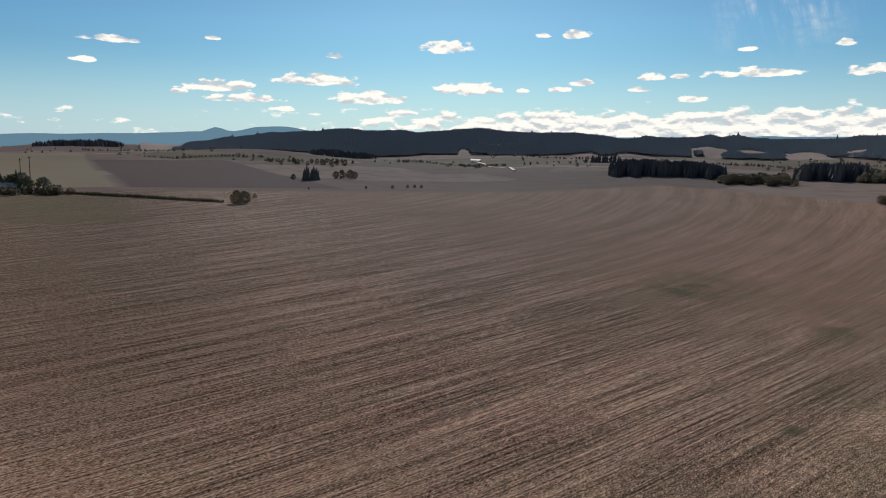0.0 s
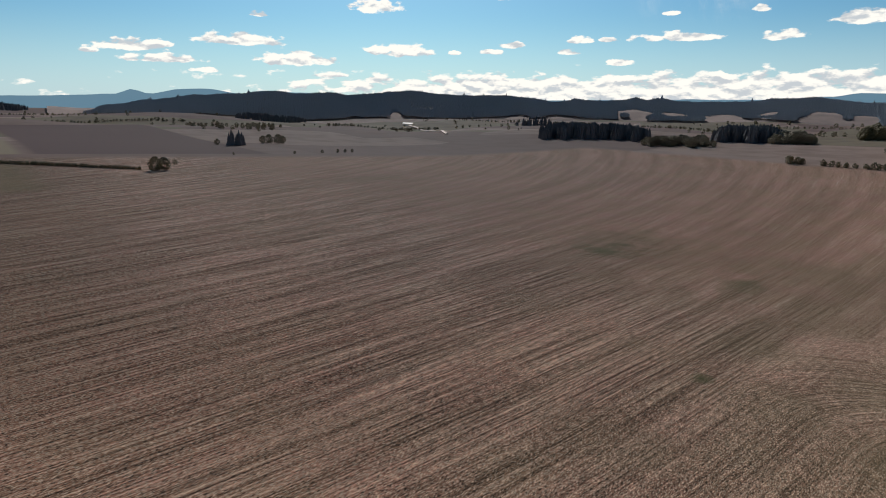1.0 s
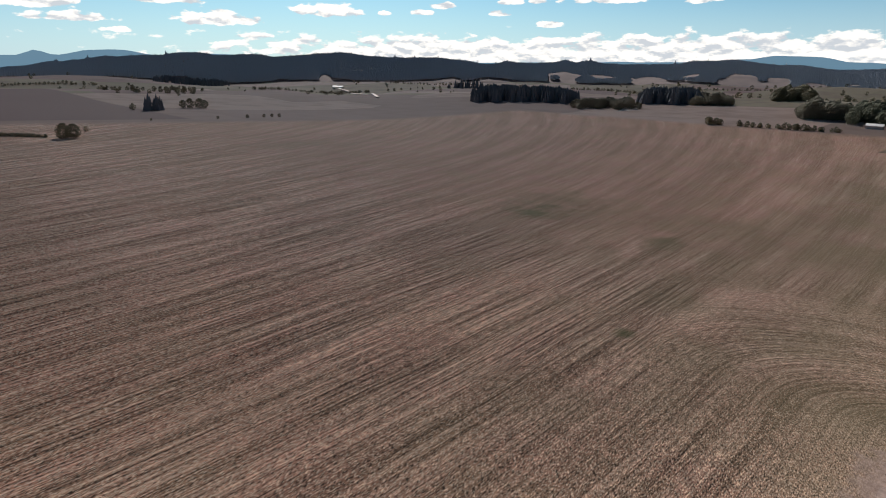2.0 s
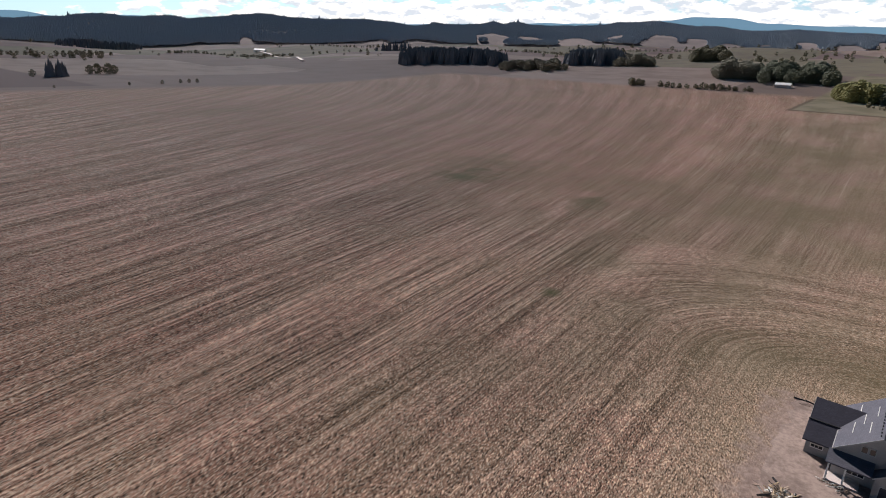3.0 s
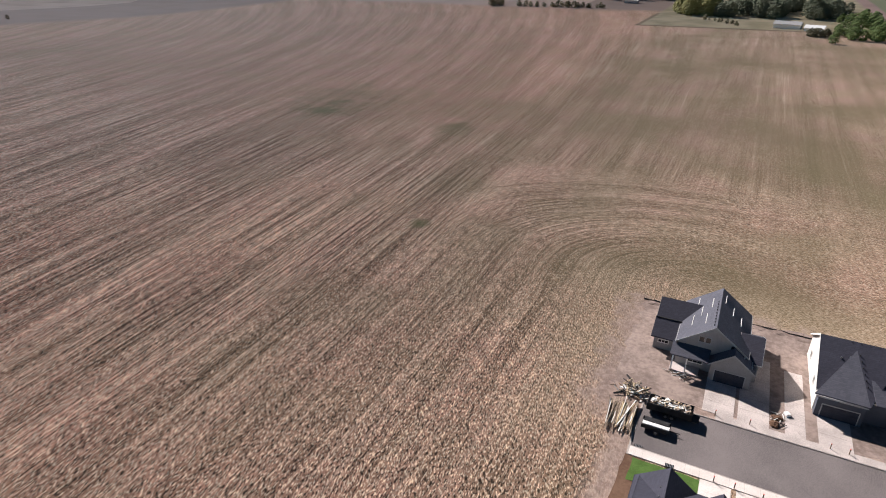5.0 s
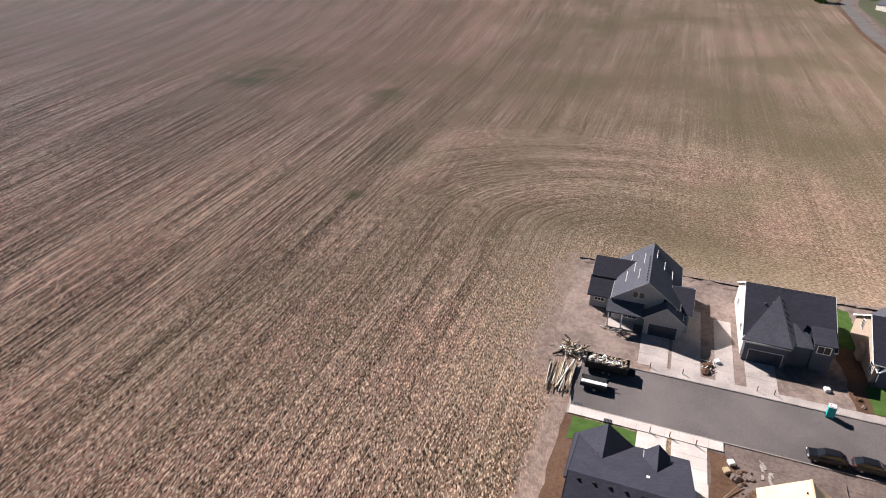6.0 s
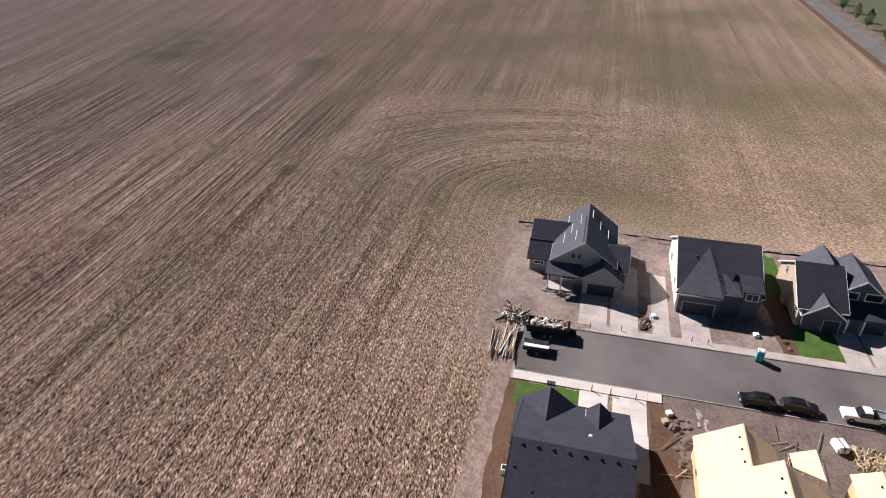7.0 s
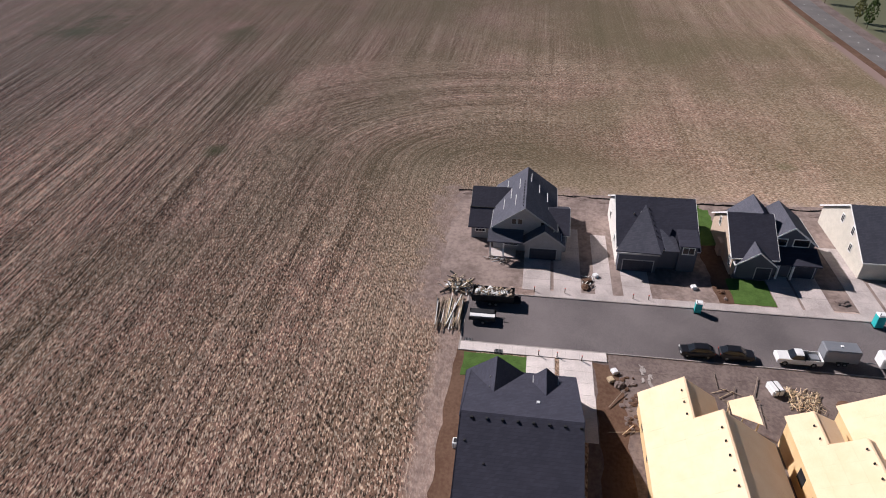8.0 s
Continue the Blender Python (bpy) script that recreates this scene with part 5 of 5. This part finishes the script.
clumps(line(634, -51, 640, -36, 9, 5, 8, 36, 2), 37, "hedge", "dark clipped shrubs beside the white barn", "leaf", "hedge", 30)
clumps(line(700, 20, 760, 60, 16, 3, 5, 38, 4), 39, "hedge", "low shrubs in the paddock", "leaf", "hedge", 18)
cones("conifer_stand", "tall dark pines round the farmstead", [(x, y, terrain(x, y), h) for x, y, h in ((-30, 655, 21), (-44, 668, 24), (-8, 634, 14), (-62, 660, 22))], "conifer", 40, "woods")


clumps(line(-80, 668, -14, 652, 18, 11, 19, 43, 7), 44, "tree_belt", "dark mass of garden trees round the farmstead", "dull_leaf", "woods", 90)


def utility_pole(x, y, h):
    t = thing("utility_pole", "tall thin dark wooden pole beside the farmstead", "pole", (x, y, terrain(x, y)), 20, "poles by the farmstead")
    bm = bmesh.new()
    bmesh.ops.create_cone(bm, cap_ends=True, segments=8, radius1=.45, radius2=.25, depth=h, matrix=pose(0, 0, h / 2))
    part("post", bm, "bark", t)
    part("crossarm", boxbm(-1.4, 1.4, -.12, .12, h - 1.6, h - 1.3), "bark", t)


utility_pole(-20, 652, 32)
utility_pole(-27, 655, 30)


def bush(label, x, y, h, mat, seed, per=120, category="bush"):
    t = thing("bush" if h < 11 else "tree", label, category, (x, y, terrain(x, y)))
    crown = clumps([(0, 0, 0, h)], seed, "crown", "", mat, "", per)
    crown.parent = t
    bm = bmesh.new()
    bmesh.ops.create_cone(bm, cap_ends=True, segments=6, radius1=h * .03, radius2=h * .012, depth=h * .6, matrix=pose(0, 0, h * .28))
    part("trunk", bm, "bark", t)
    return t


bush("large round grey-green bush at the end of a hedge", 131, 541, 13, "leaf", 50, 170)
bush("grey-green bush beside the large round bush", 139, 545, 12, "leaf", 58, 150)
for i, (x, y, h) in enumerate(((300, 838, 24), (312, 842, 22), (318, 846, 19))):
    cones("conifer_tree", "tall dark conifer standing in the field", [(x, y, terrain(x, y), h), (x + 3, y + 2, terrain(x, y), h * .8), (x - 3, y + 1, terrain(x, y), h * .75)], "conifer", 52 + i, "tree")["kind"] = "thing"
for i, (x, y, h) in enumerate(((368, 895, 13), (380, 900, 15), (394, 900, 16), (404, 905, 13), (285, 850, 9), (330, 703, 4), (372, 712, 5), (400, 722, 5), (412, 724, 5), (424, 726, 5), (818, 328, 11), (824, 318, 8), (250, 690, 3), (160, 590, 5))):
    bush("dark grey-green bush standing in the open field", x, y, h, "leaf", 70 + i, 60)


# farm buildings, lanes and the road beyond the field
def barn(name, label, x, y, turn, l, w, zw, rise, wall, roof):
    h = thing(name, label, "barn", (x, y, terrain(x, y)), turn)
    part("wall", prism([(-l / 2, -w / 2, -1), (-l / 2, w / 2, -1), (-l / 2, w / 2, zw), (-l / 2, 0, zw + rise), (-l / 2, -w / 2, zw)], (l, 0, 0)), wall, h)
    for s in (-1, 1):
        part("roof", slab([(-l / 2 - .5, 0, zw + rise + .25), (l / 2 + .5, 0, zw + rise + .25), (l / 2 + .5, s * (w / 2 + .5), zw + .1), (-l / 2 - .5, s * (w / 2 + .5), zw + .1)], .2), roof, h)
    for i in range(3):
        part("door", boxbm(-l / 2 - .06, -l / 2, -w / 2 + 1 + i * w / 3, -w / 2 + w / 3 + i * w / 3 - .5, 0, zw * .8), "door", h)
    return h


barn("barn", "long low white barn with a dull grey metal roof", 698, -21, 80, 23, 12, 3.5, 2.6, "white_wall", "grey_trim")
barn("barn", "white hoop shed beside the long barn", 684, -43, 75, 16, 8, 2.2, 2.6, "white_wall", "white_plastic")
barn("barn", "white roofed barn among the valley trees", 913, 166, 90, 18, 9, 3.5, 2.5, "grey_wall", "white_plastic")
barn("barn", "white barn on a far rise with a pale lane", 1201, 1700, 120, 36, 14, 5, 4, "white_wall", "white_plastic")
barn("farmhouse", "pale farmhouse among dark pines", -36, 650, 10, 14, 10, 6, 3, "white_wall", "white_plastic")
for i, (x, y, t) in enumerate(((540, -135, 20), (590, -150, 80), (640, -128, 10), (700, -150, 60))):
    barn("farmhouse", "small pale house beyond the lane", x, y, t, 15, 10, 3.5, 3, "cream_wall", "roof_grey_lit")

def strip(name, label, pts, width, mat, lift=.12):
    """A lane draped over the ground."""
    bm = bmesh.new()
    fine_ = []
    for (x0, y0), (x1, y1) in zip(pts, pts[1:]):
        n = max(1, int(math.hypot(x1 - x0, y1 - y0) / 12))
        fine_ += [(x0 + (x1 - x0) * i / n, y0 + (y1 - y0) * i / n) for i in range(n)]
    fine_.append(pts[-1])
    prev = None
    for i, (x, y) in enumerate(fine_):
        a, b = fine_[max(0, i - 1)], fine_[min(len(fine_) - 1, i + 1)]
        d = Vector((b[0] - a[0], b[1] - a[1])).normalized()
        nx, ny = -d.y * width / 2, d.x * width / 2
        cur = [bm.verts.new((x + s * nx, y + s * ny, terrain(x + s * nx, y + s * ny) + dz)) for s, dz in ((-1, -.6 - 2 * lift), (-1, lift), (1, lift), (1, -.6 - 2 * lift))]
        if prev:
            for j in range(3):
                bm.faces.new((prev[j], prev[j + 1], cur[j + 1], cur[j]))
        prev = cur
    return structure(name, bm, mat, label, "road")


strip("lane", "pale gravel lane running up to a far barn", [(1195, 1690), (1010, 1290), (850, 1055)], 7, "concrete", 3.0)
LANE = [(120, -113), (216, -112.5), (312, -109.5), (450, -107), (560, -112), (700, -140), (900, -190)]
strip("road", "grey two-lane country road beside the field", LANE, 7.5, "old_asphalt", .14)
strip("verge", "dark grassy verge between field and road", [(x, y + 5.2) for x, y in LANE], 2.6, "mud", .10)
strip("verge", "gravel verge on the far side of the road", [(x, y - 6.0) for x, y in LANE], 4.0, "grey_dirt", .10)
for i in range(46):
    x = 150 + i * 7.0
    y = -112.5 + (x - 216) * 3.0 / 96 if x < 312 else -109.5 + (x - 312) * 2.5 / 138
    ob = tagged(link("lane_mark", boxbm(x, x + 3, y - .1, y + .1, terrain(x, y) + .15, terrain(x, y) + .165), "trim"), "white painted dash on the road", "road marking", "dashes on the road", "structure")


def young_tree(x, y, h, seed, mat):
    t = thing("young_tree", "young roadside tree with thin green-yellow crown", "tree", (x, y, terrain(x, y)), seed * 40.0, "young trees along the road")
    bm = bmesh.new()
    bmesh.ops.create_cone(bm, cap_ends=True, segments=7, radius1=.14, radius2=.05, depth=h * .6, matrix=pose(0, 0, h * .3))
    r = random.Random(seed)
    for k in range(6):
        a = r.uniform(0, 360)
        z = h * r.uniform(.3, .55)
        bmesh.ops.create_cone(bm, cap_ends=False, segments=5, radius1=.05, radius2=.02, depth=h * .35, matrix=pose(0, 0, z, 0, 0, a) @ pose(0, 0, 0, 0, 35, 0) @ pose(0, 0, h * .17))
    part("trunk", bm, "bark", t)
    vs, fs = [], []
    for k in range(420):
        tt = r.random()
        rad = h * .24 * math.sin(math.pi * (.12 + .84 * tt)) * math.sqrt(r.random())
        a = r.uniform(0, 6.283)
        c = Vector((rad * math.cos(a), rad * math.sin(a), h * (.22 + .8 * tt)))
        q = Euler((r.uniform(0, 6), r.uniform(0, 6), r.uniform(0, 6))).to_matrix()
        s = h * r.uniform(.025, .05)
        b = len(vs)
        vs += [tuple(c + q @ Vector(v) * s) for v in ((-1, 0, 0), (0, -.6, .1), (1, 0, 0), (0, .6, .1))]
        fs.append((b, b + 1, b + 2, b + 3))
    me = bpy.data.meshes.new("crown")
    me.from_pydata(vs, [], fs)
    me.materials.append(MAT[mat])
    c = new("crown", me)
    c.parent = t
    return t


for i, (x, y, h, mt) in enumerate(((258, -120.5, 7.5, "green_leaf"), (266, -120, 6.5, "yellow_leaf"), (292, -118, 7, "green_leaf"), (246, -123, 5, "yellow_leaf"), (314, -117, 6.5, "yellow_leaf"), (336, -116.5, 6.5, "green_leaf"), (352, -116, 6, "yellow_leaf"),
                                   (372, -115.5, 7, "green_leaf"), (392, -115.5, 6.5, "green_leaf"), (412, -115, 6.5, "yellow_leaf"), (430, -115, 7, "green_leaf"), (448, -115, 7, "green_leaf"), (236, -126, 5, "yellow_leaf"), (222, -128, 6, "green_leaf"))):
    young_tree(x, y, h * 1.3, i + 1, mt)
